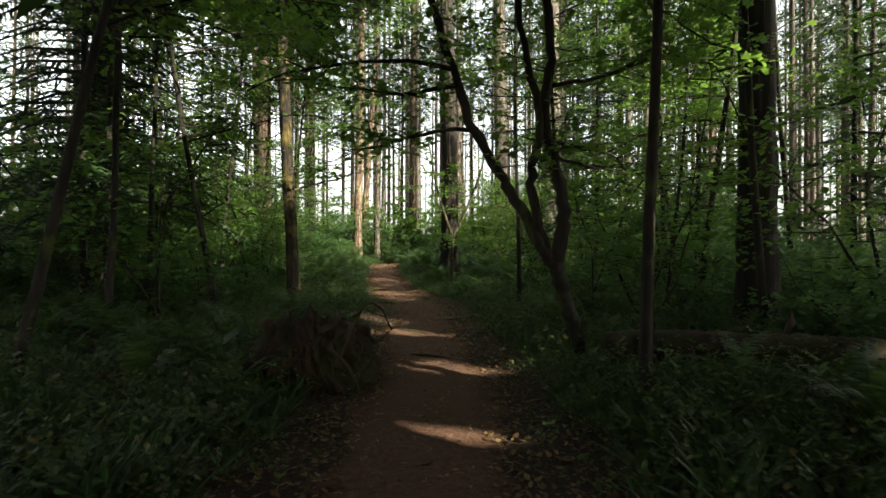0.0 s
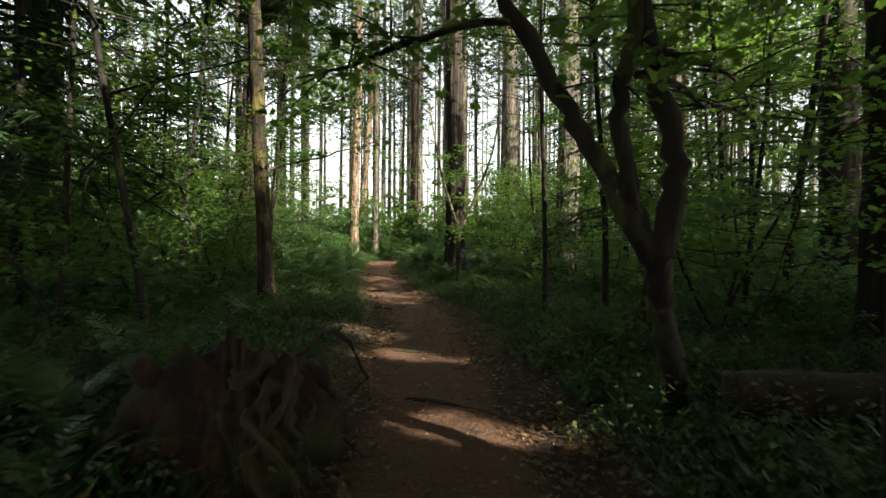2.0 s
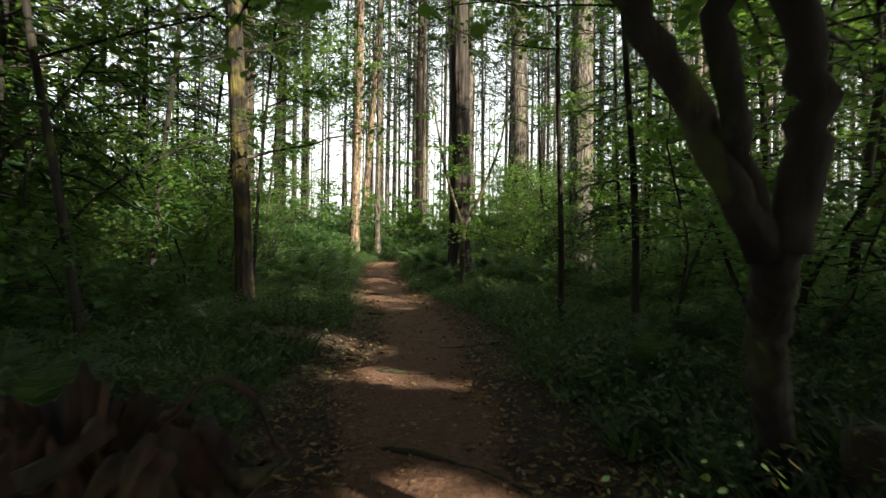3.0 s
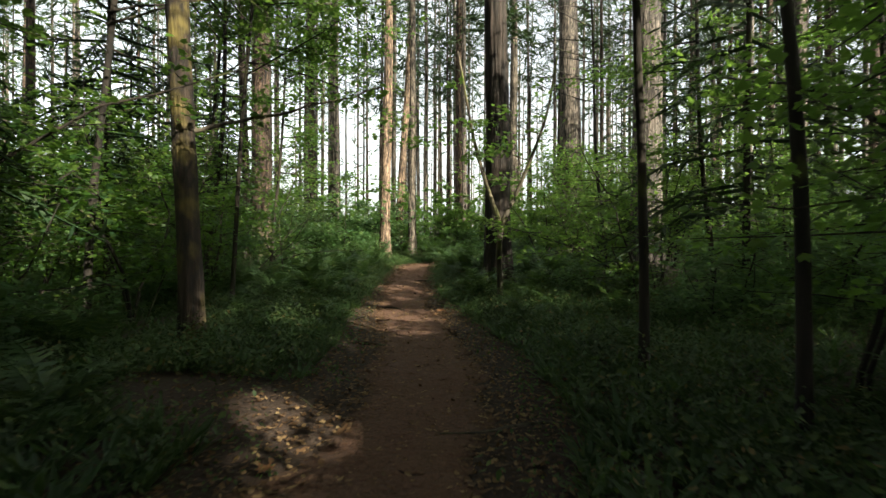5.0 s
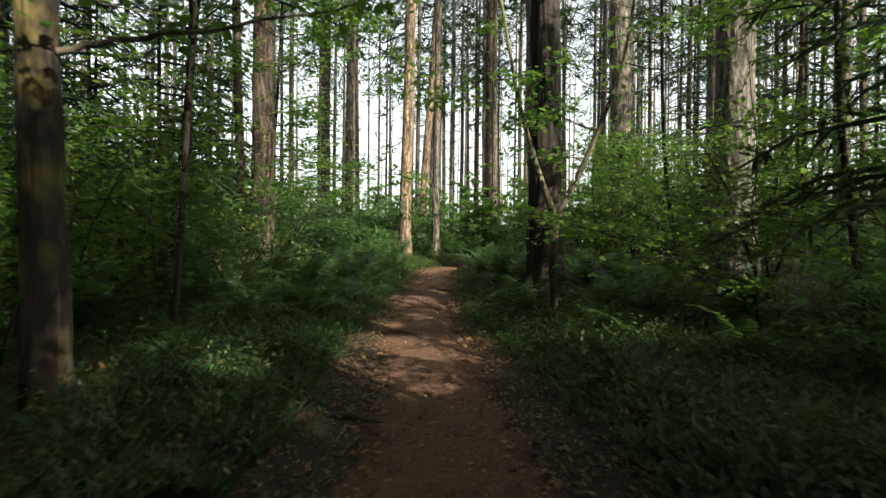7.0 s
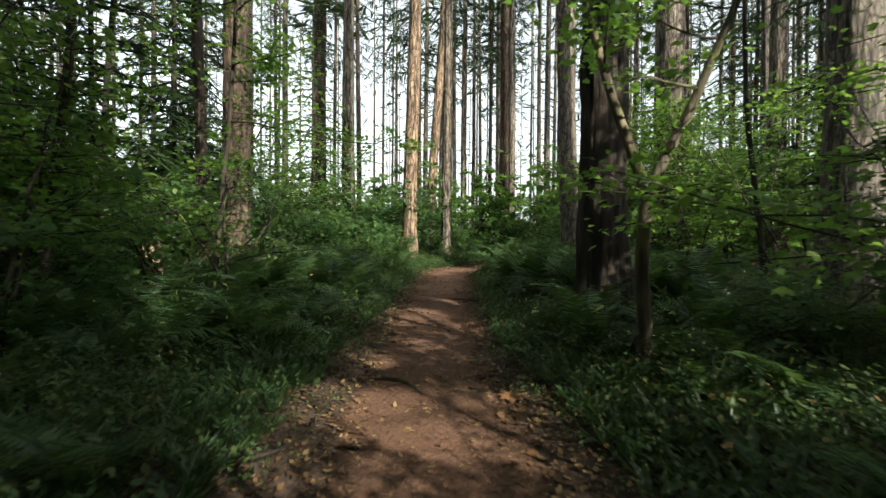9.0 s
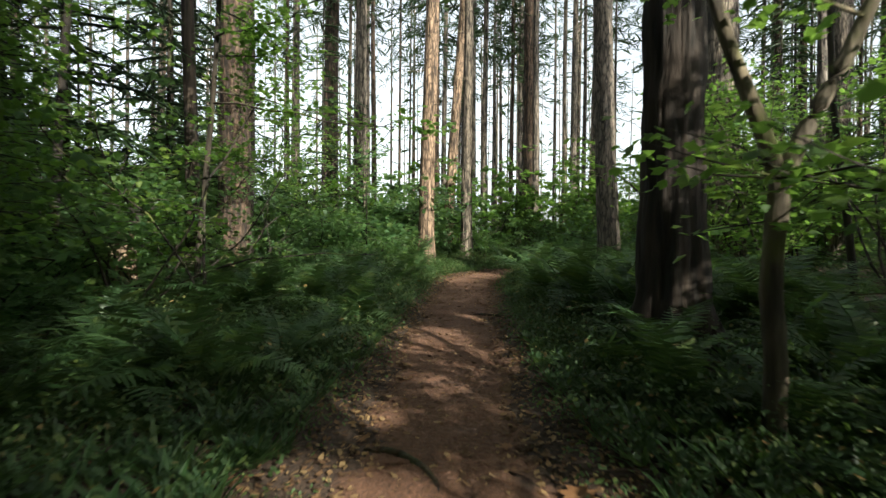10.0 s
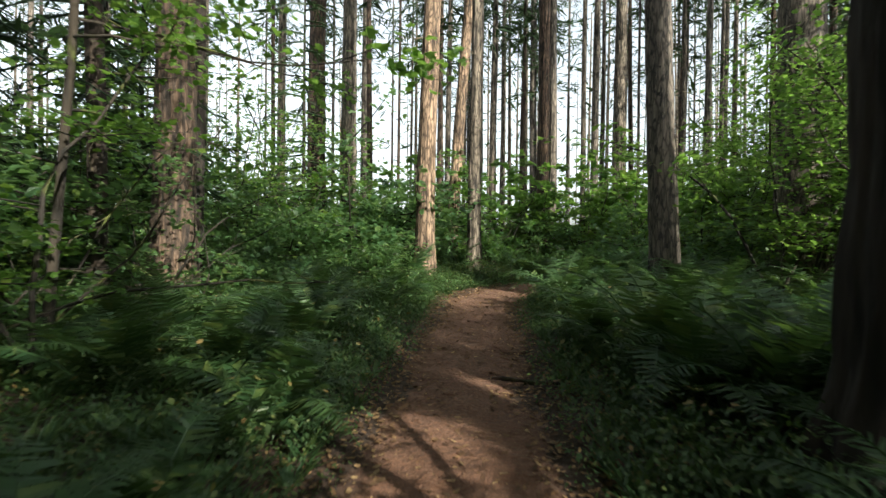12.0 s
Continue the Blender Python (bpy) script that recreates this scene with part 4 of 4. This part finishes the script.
# ---- slim stems, and tall maples that arch over the trail and shade it ----
def tall_maple(x, y, d, lean, h, seed, label, bend=0.05, base=3.0, limbs_n=13, reach=(1.4, 3.2), per_limb=9, leaves=21, size=0.082, name="young_tree"):
    rng = np.random.default_rng(seed)
    root = thing(name, x, y, None, 0, label, "tree")
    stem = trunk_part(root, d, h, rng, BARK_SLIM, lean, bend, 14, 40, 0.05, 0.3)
    inward = math.atan2(0.0, line_x(y) - x)
    limbs = []
    for i in range(limbs_n):
        z = base + (h * 0.95 - base) * (i + rng.uniform(0, 1)) / limbs_n
        a = inward + rng.normal(0, 1.15)
        v = limb(rng, (lean[0] * z, lean[1] * z, z), (math.cos(a), math.sin(a), rng.uniform(0.0, 0.4)), rng.uniform(*reach), 0.1, -0.015, 8)
        limbs.append(v)
        s = Shape()
        s.tube(v, np.linspace(d * 0.18, 0.004, 8), 5)
        s.object("branch", BARK_SLIM, stem)
    twigs, (v, f) = leafy_sprays(rng, limbs, 0.2, per_limb, 0.9, leaves, size)
    s = Shape()
    for tw in twigs[::2]:
        s.tube(tw[::2], [0.008, 0.005, 0.002], 3)
    tagged(s.object("branchwork", BARK_SLIM, root), kind="stuff")
    tagged(mesh_object("canopy", v, f, LEAF_MAPLE, root, smooth=False), kind="stuff")


tall_maple(1.72, 4.4, 0.11, (0.01, 0.0), 8, 1, "slim dark stem beside a fallen log", base=3.6, limbs_n=9, reach=(1.0, 2.0))
tall_maple(1.68, 11.47, 0.10, (-0.01, 0), 8.5, 2, "slim dark young tree", base=4.2, limbs_n=10)
tall_maple(2.25, 9.9, 0.10, (-0.02, 0), 8.5, 3, "slim dark young tree with a crooked top", 0.12, base=4.0, limbs_n=10)
tall_maple(-3.9, 9.0, 0.11, (-0.17, 0), 8, 4, "slim dark stem leaning away from the trail", base=3.0)
tall_maple(-5.4, 9.6, 0.10, (0.0, 0), 8, 5, "slim dark upright stem", base=2.6)
tall_maple(-4.3, 5.2, 0.12, (0.22, 0.05), 7.5, 6, "dark crooked leaning stem", base=3.4)
tall_maple(5.0, 10.2, 0.14, (0.13, 0), 9, 7, "slim dark stem leaning aside", base=3.6, limbs_n=9)
tall_maple(4.3, 10.0, 0.08, (0.08, 0), 8, 8, "thin dark stem leaning aside", base=3.6, limbs_n=8)
# those behind the start and far right are unseen, added for their shade
SHADE_MAPLES = [(3.0, 0.4, 0.12, 9, 4.2), (3.5, 3.0, 0.12, 9, 4.0), (-3.1, 1.6, 0.12, 9, 4.0), (-2.9, -1.6, 0.12, 9, 4.4), (2.5, -2.2, 0.12, 9, 4.4),
          (4.3, 6.9, 0.11, 10, 3.8), (-4.7, 7.2, 0.10, 9.5, 3.8), (-5.7, 13.3, 0.12, 10, 3.8), (-4.5, 15.2, 0.09, 9, 4.2), (5.2, 12.0, 0.12, 10, 3.6), (-6.3, 17.4, 0.12, 10.5, 4.4),
          (4.9, 18.0, 0.12, 10.5, 4.6), (-7.6, 19.5, 0.12, 11, 5.2), (3.7, 23.3, 0.12, 11, 5.4), (-0.9, -5.0, 0.14, 10, 4.5), (5.6, -1.0, 0.14, 10, 4.0),
          (8.5, 0.5, 0.14, 10, 2.6), (9.6, 3.6, 0.14, 10, 2.6), (7.2, -2.2, 0.14, 10, 2.8), (11.2, 1.0, 0.14, 10.5, 2.8), (8.0, 6.0, 0.14, 10, 2.4), (9.9, 8.4, 0.14, 10, 3.4), (7.6, 11.2, 0.12, 10, 3.6), (-6.3, 20.7, 0.10, 8.5, 2.4), (8.6, 13.2, 0.14, 10, 2.4), (7.0, 15.6, 0.12, 9.5, 2.4)]
for i, (x, y, d, h, base) in enumerate(SHADE_MAPLES):
    side = 1 if line_x(y) > x else -1
    tall_maple(x, y, d, (0.07 * side, 0.0), h, 300 + i, "slender maple arching high to shade the trail with flat green sprays", 0.08, base, 15, (1.8, 3.8), 13, 27 if y < 4 else 25, 0.15 if y < 4 else 0.085, "vine_maple")


def open_canopy():
    """Small gaps in the high boughs, through which the sun reaches a few spots: x, y, z of each and the gap's half width."""
    spots = [(-2.1, 16.2, 0.2, 0.55), (-1.7, 16.0, 0.2, 0.6), (-1.3, 16.1, 0.2, 0.6), (-0.9, 15.9, 0.2, 0.5), (-1.0, 8.6, 0.2, 0.3), (-0.7, 8.52, 0.2, 0.3), (-0.4, 8.46, 0.2, 0.28), (-0.15, 8.4, 0.2, 0.25),
             (-0.4, 6.3, 0.15, 0.26), (-0.05, 6.15, 0.15, 0.28), (0.28, 6.0, 0.15, 0.26), (-1.4, 10.3, 0.15, 0.5), (-1.1, 9.95, 0.15, 0.4), (0.12, 3.95, 0.1, 0.4), (-0.25, 4.2, 0.1, 0.3), (0.35, 3.8, 0.1, 0.3), (-0.5, 4.5, 0.12, 0.22), (-1.2, 3.7, 0.15, 0.3), (-0.9, 5.02, 0.62, 0.17), (-0.98, 5.2, 0.72, 0.15),
             (-3.62, 12.5, 3.2, 0.55), (-2.7, 19.75, 0.45, 0.5), (-2.2, 19.6, 0.45, 0.4), (0.6, 16.3, 0.35, 0.45), (1.5, 16.1, 0.35, 0.45),
             (0.0, 17.2, 3.0, 0.5), (0.8, 17.2, 3.0, 0.5), (-5.7, 22.3, 0.9, 0.7), (-3.4, 19.95, 0.65, 0.5), (-4.5, 20.6, 0.8, 0.5), (-3.9, 26.9, 0.9, 0.9), (-4.4, 26.5, 1.2, 0.9), (-6.5, 13.5, 0.5, 0.7), (-7.2, 14.2, 0.9, 0.6), (-7.56, 20.7, 1.1, 0.6), (-1.3, 8.62, 0.25, 0.3), (2.6, 5.7, 0.45, 0.28), (3.3, 5.42, 0.5, 0.3), (4.1, 5.08, 0.5, 0.3), (-0.62, 16.4, 0.3, 0.3), (-2.4, 17.6, 0.3, 0.3), (-2.2, 21.3, 0.5, 0.3), (-1.9, 18.3, 0.35, 0.25), (-1.6, 13.0, 0.3, 0.3), (-2.9, 13.8, 0.4, 0.4),
             (-4.3, 22.6, 1.0, 0.6), (-3.4, 22.4, 1.0, 0.6), (-7.6, 24.2, 2.4, 1.0), (-5.0, 25.0, 2.0, 1.0), (-6.4, 26.8, 3.0, 1.1)]
    rng = np.random.default_rng(19)
    spots += [(rng.uniform(-13, 7), rng.uniform(26, 43), rng.uniform(1.0, 3.2), rng.uniform(2.0, 4.2)) for _ in range(80)]
    spots = [p for p in spots if not (p[0] < -7 and 25.8 < p[1] < 31)]
    spots += [(rng.uniform(-13, -6), rng.uniform(12, 24), rng.uniform(1.0, 3.5), rng.uniform(0.8, 1.4)) for _ in range(14)]
    high = [(rng.uniform(2, 9), rng.uniform(8, 20), rng.uniform(4.5, 7), rng.uniform(0.8, 1.3)) for _ in range(8)]
    high += [(rng.uniform(-5, 5), rng.uniform(8, 24), rng.uniform(4.5, 7.0), rng.uniform(0.7, 1.3)) for _ in range(26)]
    way = np.array(SUN)
    for ob in [o for o in scene.objects if o.name.split(".")[0] in ("crown", "canopy")]:
        m = np.array(ob.parent.matrix_basis @ ob.matrix_basis)
        me = ob.data
        co = np.empty(len(me.vertices) * 3)
        me.vertices.foreach_get("co", co)
        w = co.reshape(-1, 3) @ m[:3, :3].T + m[:3, 3]
        mid = 0.5 * (w.min(0) + w.max(0))
        ball = np.linalg.norm(w.max(0) - mid)
        beams = []
        for x, y, z, wide in spots + (high if me.name.startswith("crown") else []):
            c = mid - np.array([x, y, z])
            if np.linalg.norm(c - (c @ way) * way) < ball + wide:
                beams.append((np.array([x, y, z]), wide))
        if not beams:
            continue
        start = np.empty(len(me.polygons), np.int32)
        me.polygons.foreach_get("loop_start", start)
        idx = np.empty(len(me.loops), np.int32)
        me.loops.foreach_get("vertex_index", idx)
        count = np.diff(np.append(start, len(idx)))
        corner = w[idx]
        centre = np.repeat(np.add.reduceat(corner, start) / count[:, None], count, axis=0)
        hit = np.zeros(len(idx), bool)
        for spot, wide in beams:
            for pts in (corner, centre, 0.5 * (corner + centre)):
                d = pts - spot
                k = d @ way
                hit |= ((d * d).sum(1) - k * k < (0.66 * wide) ** 2) & (k > 1)
        gone = np.logical_or.reduceat(hit, start)
        if not gone.any():
            continue
        rows = idx.tolist()
        faces = [rows[i:i + n] for i, n, g in zip(start.tolist(), count.tolist(), gone.tolist()) if not g]
        cut = bpy.data.meshes.new(me.name)
        cut.from_pydata(co.reshape(-1, 3).tolist(), [], faces)
        cut.materials.append(me.materials[0])
        cut.update()
        ob.data = cut


open_canopy()


open_canopy()


# ---- low leaves and litter ----
def cover():
    """Low plants, each a short stem with a ring of leaves, and dry leaves between them."""
    rng = np.random.default_rng(71)
    n = 60000
    y = rng.uniform(-1, 34, n)
    off = rng.exponential(3.3, n) + 0.62
    x = line_x(y) + rng.choice([-1, 1], n) * off
    patch = np.sin(1.7 * x + 0.6 * y) * np.sin(1.1 * y - 0.8 * x) + 0.6 * np.sin(3.7 * x + 2.1 * y + 1)
    bare = np.hypot((x + 1.75) / 1.2, (y - 10.3) / 0.8)
    keep = (off < 14) & (rng.uniform(0, 1, n) < np.clip(2.2 * bare - 1.2, 0.06, 1)) & (rng.uniform(-2.6, 0.7, n) < patch) & (rng.uniform(0, 1, n) < np.clip((off - np.interp(y, [15, 19], [0.7, 0.55])) / np.interp(y, [15, 19], [1.1, 0.45]), 0.06, 1))
    x, y, off = x[keep], y[keep], off[keep]
    n = len(x)
    tall = (0.04 + rng.beta(1.4, 2.6, n) * np.clip(off * 0.36, 0.1, 0.55))
    per = 10
    a = rng.uniform(0, 6.283, (n, 1)) + np.arange(per)[None] * 2.4 + rng.normal(0, 0.3, (n, per))
    q = rng.uniform(0.35, 1.0, (n, per))
    size = rng.uniform(0.018, 0.046, (n, 1)) * rng.uniform(0.7, 1.2, (n, per)) * (0.6 + 0.9 * tall[:, None] / 0.35).clip(0.6, 1.4)
    out = np.stack([np.cos(a), np.sin(a), rng.normal(0.15, 0.25, (n, per))], -1)
    foot = np.stack([x, y, land(x, y) + 0.01], -1)
    p = foot[:, None] + out * (0.035 + 0.09 * q * tall[:, None] / 0.3)[..., None] + np.array([0, 0, 1.0]) * (q * tall[:, None])[..., None]
    up = np.array([0, 0, 1]) + 0.35 * out + rng.normal(0, 0.3, (n, per, 3))
    v, f = leaf_sheet(p.reshape(-1, 3), up.reshape(-1, 3), out.reshape(-1, 3), size.reshape(-1), OVAL_OUTLINE)
    ob = mesh_object("low_plants", v, f, LEAF_COVER, smooth=False)
    tagged(ob, "low green leafy plants covering the forest floor", "ground cover", kind="stuff")
    n = 9000
    y = rng.uniform(0, 30, n)
    off = np.interp(y, [15, 19], [1.15, 0.85]) + rng.exponential(np.interp(y, [15, 19], [2.6, 2.0]), n)
    x = line_x(y) + rng.choice([-1, 1], n) * off
    keep = (off < 9) & (np.hypot((x + 1.75) / 1.2, (y - 10.3) / 0.8) > 1)
    x, y, off = x[keep], y[keep], off[keep]
    n, per = len(x), 12
    length = rng.uniform(0.08, 0.3, (n, 1)) * np.clip(off, 0.8, 1.6)[:, None] * rng.uniform(0.6, 1.1, (n, per)) / 1.3
    a = rng.uniform(0, 6.283, (n, per))
    out = np.stack([np.cos(a), np.sin(a), rng.uniform(0.3, 1.4, (n, per))], -1)
    p = np.repeat(np.stack([x, y, land(x, y)], -1)[:, None], per, 1) + 0.03 * out
    up = np.stack([-np.cos(a), -np.sin(a), np.full((n, per), 1.0)], -1) + rng.normal(0, 0.2, (n, per, 3))
    v, f = leaf_sheet(p.reshape(-1, 3), up.reshape(-1, 3), out.reshape(-1, 3), length.reshape(-1), [(-0.05, 0), (0.05, 0), (0.075, 0.5), (0.0, 1.0), (-0.075, 0.5)])
    ob = mesh_object("low_blades", v, f, LEAF_FERN, smooth=False)
    tagged(ob, "narrow green blades and fernlets among the low plants", "ground cover", kind="stuff")
    n = 42000
    y = rng.uniform(-2, 31, n)
    x = line_x(y) + np.where(rng.uniform(0, 1, n) < 0.3, rng.normal(0, 0.6, n), rng.choice([-1, 1], n) * (0.45 + rng.exponential(1.0, n)))
    z = land(x, y) + 0.026
    v, f = leaf_sheet(np.stack([x, y, z], -1), np.array([0, 0, 1]) + rng.normal(0, 0.25, (n, 3)), rng.normal(0, 1, (n, 3)), rng.uniform(0.02, 0.07, n), OVAL_OUTLINE)
    ob = mesh_object("leaf_litter", v, f, LITTER, smooth=False)
    tagged(ob, "dry brown fallen leaves on the ground", "leaf litter", kind="stuff")


cover()


def sticks():
    """Fallen branches beside the trail."""
    rng = np.random.default_rng(83)
    for i in range(46):
        y = rng.uniform(3.5, 27)
        x = line_x(y) + rng.choice([-1, 1]) * rng.uniform(0.95, 3.4)
        a = rng.uniform(0, 6.28)
        n, length = 8, rng.uniform(0.35, 1.5)
        pts = limb(rng, (x, y, 0), (math.cos(a), math.sin(a), 0), length, 0.16, 0, n)
        thick = rng.uniform(0.006, 0.018)
        pts[:, 2] = land(pts[:, 0], pts[:, 1]) + 0.035 + thick
        pts -= np.array([x, y, height(x, y)])
        s = Shape()
        s.tube(pts, np.linspace(thick, thick * 0.4, n), 5, 0.1, rng)
        ob = s.object("fallen_branch", BARK_MAPLE if i % 3 else BARK_SLIM)
        ob.matrix_basis = pose(x, y, height(x, y))
        tagged(ob, "dry fallen branch lying among the low plants", "branch", "fallen branches")


sticks()


LEAF_LOBES = [(0, 0), (0.3, -0.08), (0.24, 0.12), (0.56, 0.2), (0.36, 0.36), (0.5, 0.66), (0.2, 0.56), (0.12, 0.76), (0, 1.05), (-0.14, 0.74), (-0.22, 0.58), (-0.52, 0.62), (-0.36, 0.34), (-0.55, 0.16), (-0.25, 0.1), (-0.28, -0.1)]


def fallen_leaves():
    """Large dry maple leaves, curled at their tips, on the trail and beside it."""
    rng = np.random.default_rng(91)
    meshes = []
    for i in range(4):
        o = np.array(LEAF_LOBES) - np.array([0, 0.4])
        curl = rng.uniform(0.15, 0.5)
        z = curl * (o ** 2).sum(1) + rng.normal(0, 0.03, len(o)) + 0.03
        verts = [(0.0, 0.0, 0.03)] + [(p[0], p[1], h) for p, h in zip(o, z)]
        me = bpy.data.meshes.new("fallen_leaf")
        me.from_pydata(verts, [], [[0, k + 1, (k + 1) % len(o) + 1] for k in range(len(o))])
        me.materials.append(LITTER)
        me.update()
        meshes.append(me)
    spots = [(0.74, 6.3, 0.16), (-0.85, 16.6, 0.2), (-3.05, 15.6, 0.17), (0.3, 5.9, 0.1), (0.25, 7.8, 0.11), (1.45, 7.17, 0.13), (-0.5, 13.6, 0.1), (1.5, 4.6, 0.16), (1.55, 4.9, 0.14), (0.8, 3.4, 0.13), (1.2, 3.1, 0.15)]
    for i in range(70):
        y = rng.uniform(2, 27)
        spots.append((line_x(y) + rng.choice([-1, 1]) * (0.35 + rng.exponential(0.8)), y, rng.uniform(0.07, 0.15)))
    for i, (x, y, size) in enumerate(spots):
        ob = new("fallen_leaf", meshes[i % 4])
        ob.matrix_basis = pose(x, y, height(x, y) + 0.022, rng.normal(0, 12), rng.normal(0, 12), rng.uniform(0, 360)) @ Matrix.Diagonal((size, size, size, 1))
        tagged(ob, "large dry brown maple leaf fallen on the ground", "leaf", "fallen maple leaves")


fallen_leaves()


def exposed_roots():
    """Thin roots worn bare where the trail crosses them."""
    rng = np.random.default_rng(97)
    for x, y, turn, length in ((-0.55, 6.75, -0.2, 1.5), (-0.9, 8.75, -0.1, 1.3), (-1.7, 13.2, 0.3, 1.0), (-2.2, 17.0, -0.25, 1.2), (-2.3, 21.6, 0.15, 1.1)):
        n = 16
        pts = limb(rng, (x, y, 0), (math.cos(turn), math.sin(turn), 0), length, 0.13, 0, n)
        k = np.linspace(0, 1, n)
        pts[:, 2] = land(pts[:, 0], pts[:, 1]) + 0.018 + 0.012 * np.sin(k * 7) - 0.05 * (np.abs(2 * k - 1) ** 4)
        pts -= np.array([x, y, height(x, y)])
        s = Shape()
        s.tube(pts, 0.03 * (1 - 0.55 * k), 8, 0.12, rng)
        ob = s.object("exposed_root", ROT)
        ob.matrix_basis = pose(x, y, height(x, y))
        tagged(ob, "worn bare tree root crossing the dirt trail", "root", "roots across the trail")


exposed_roots()
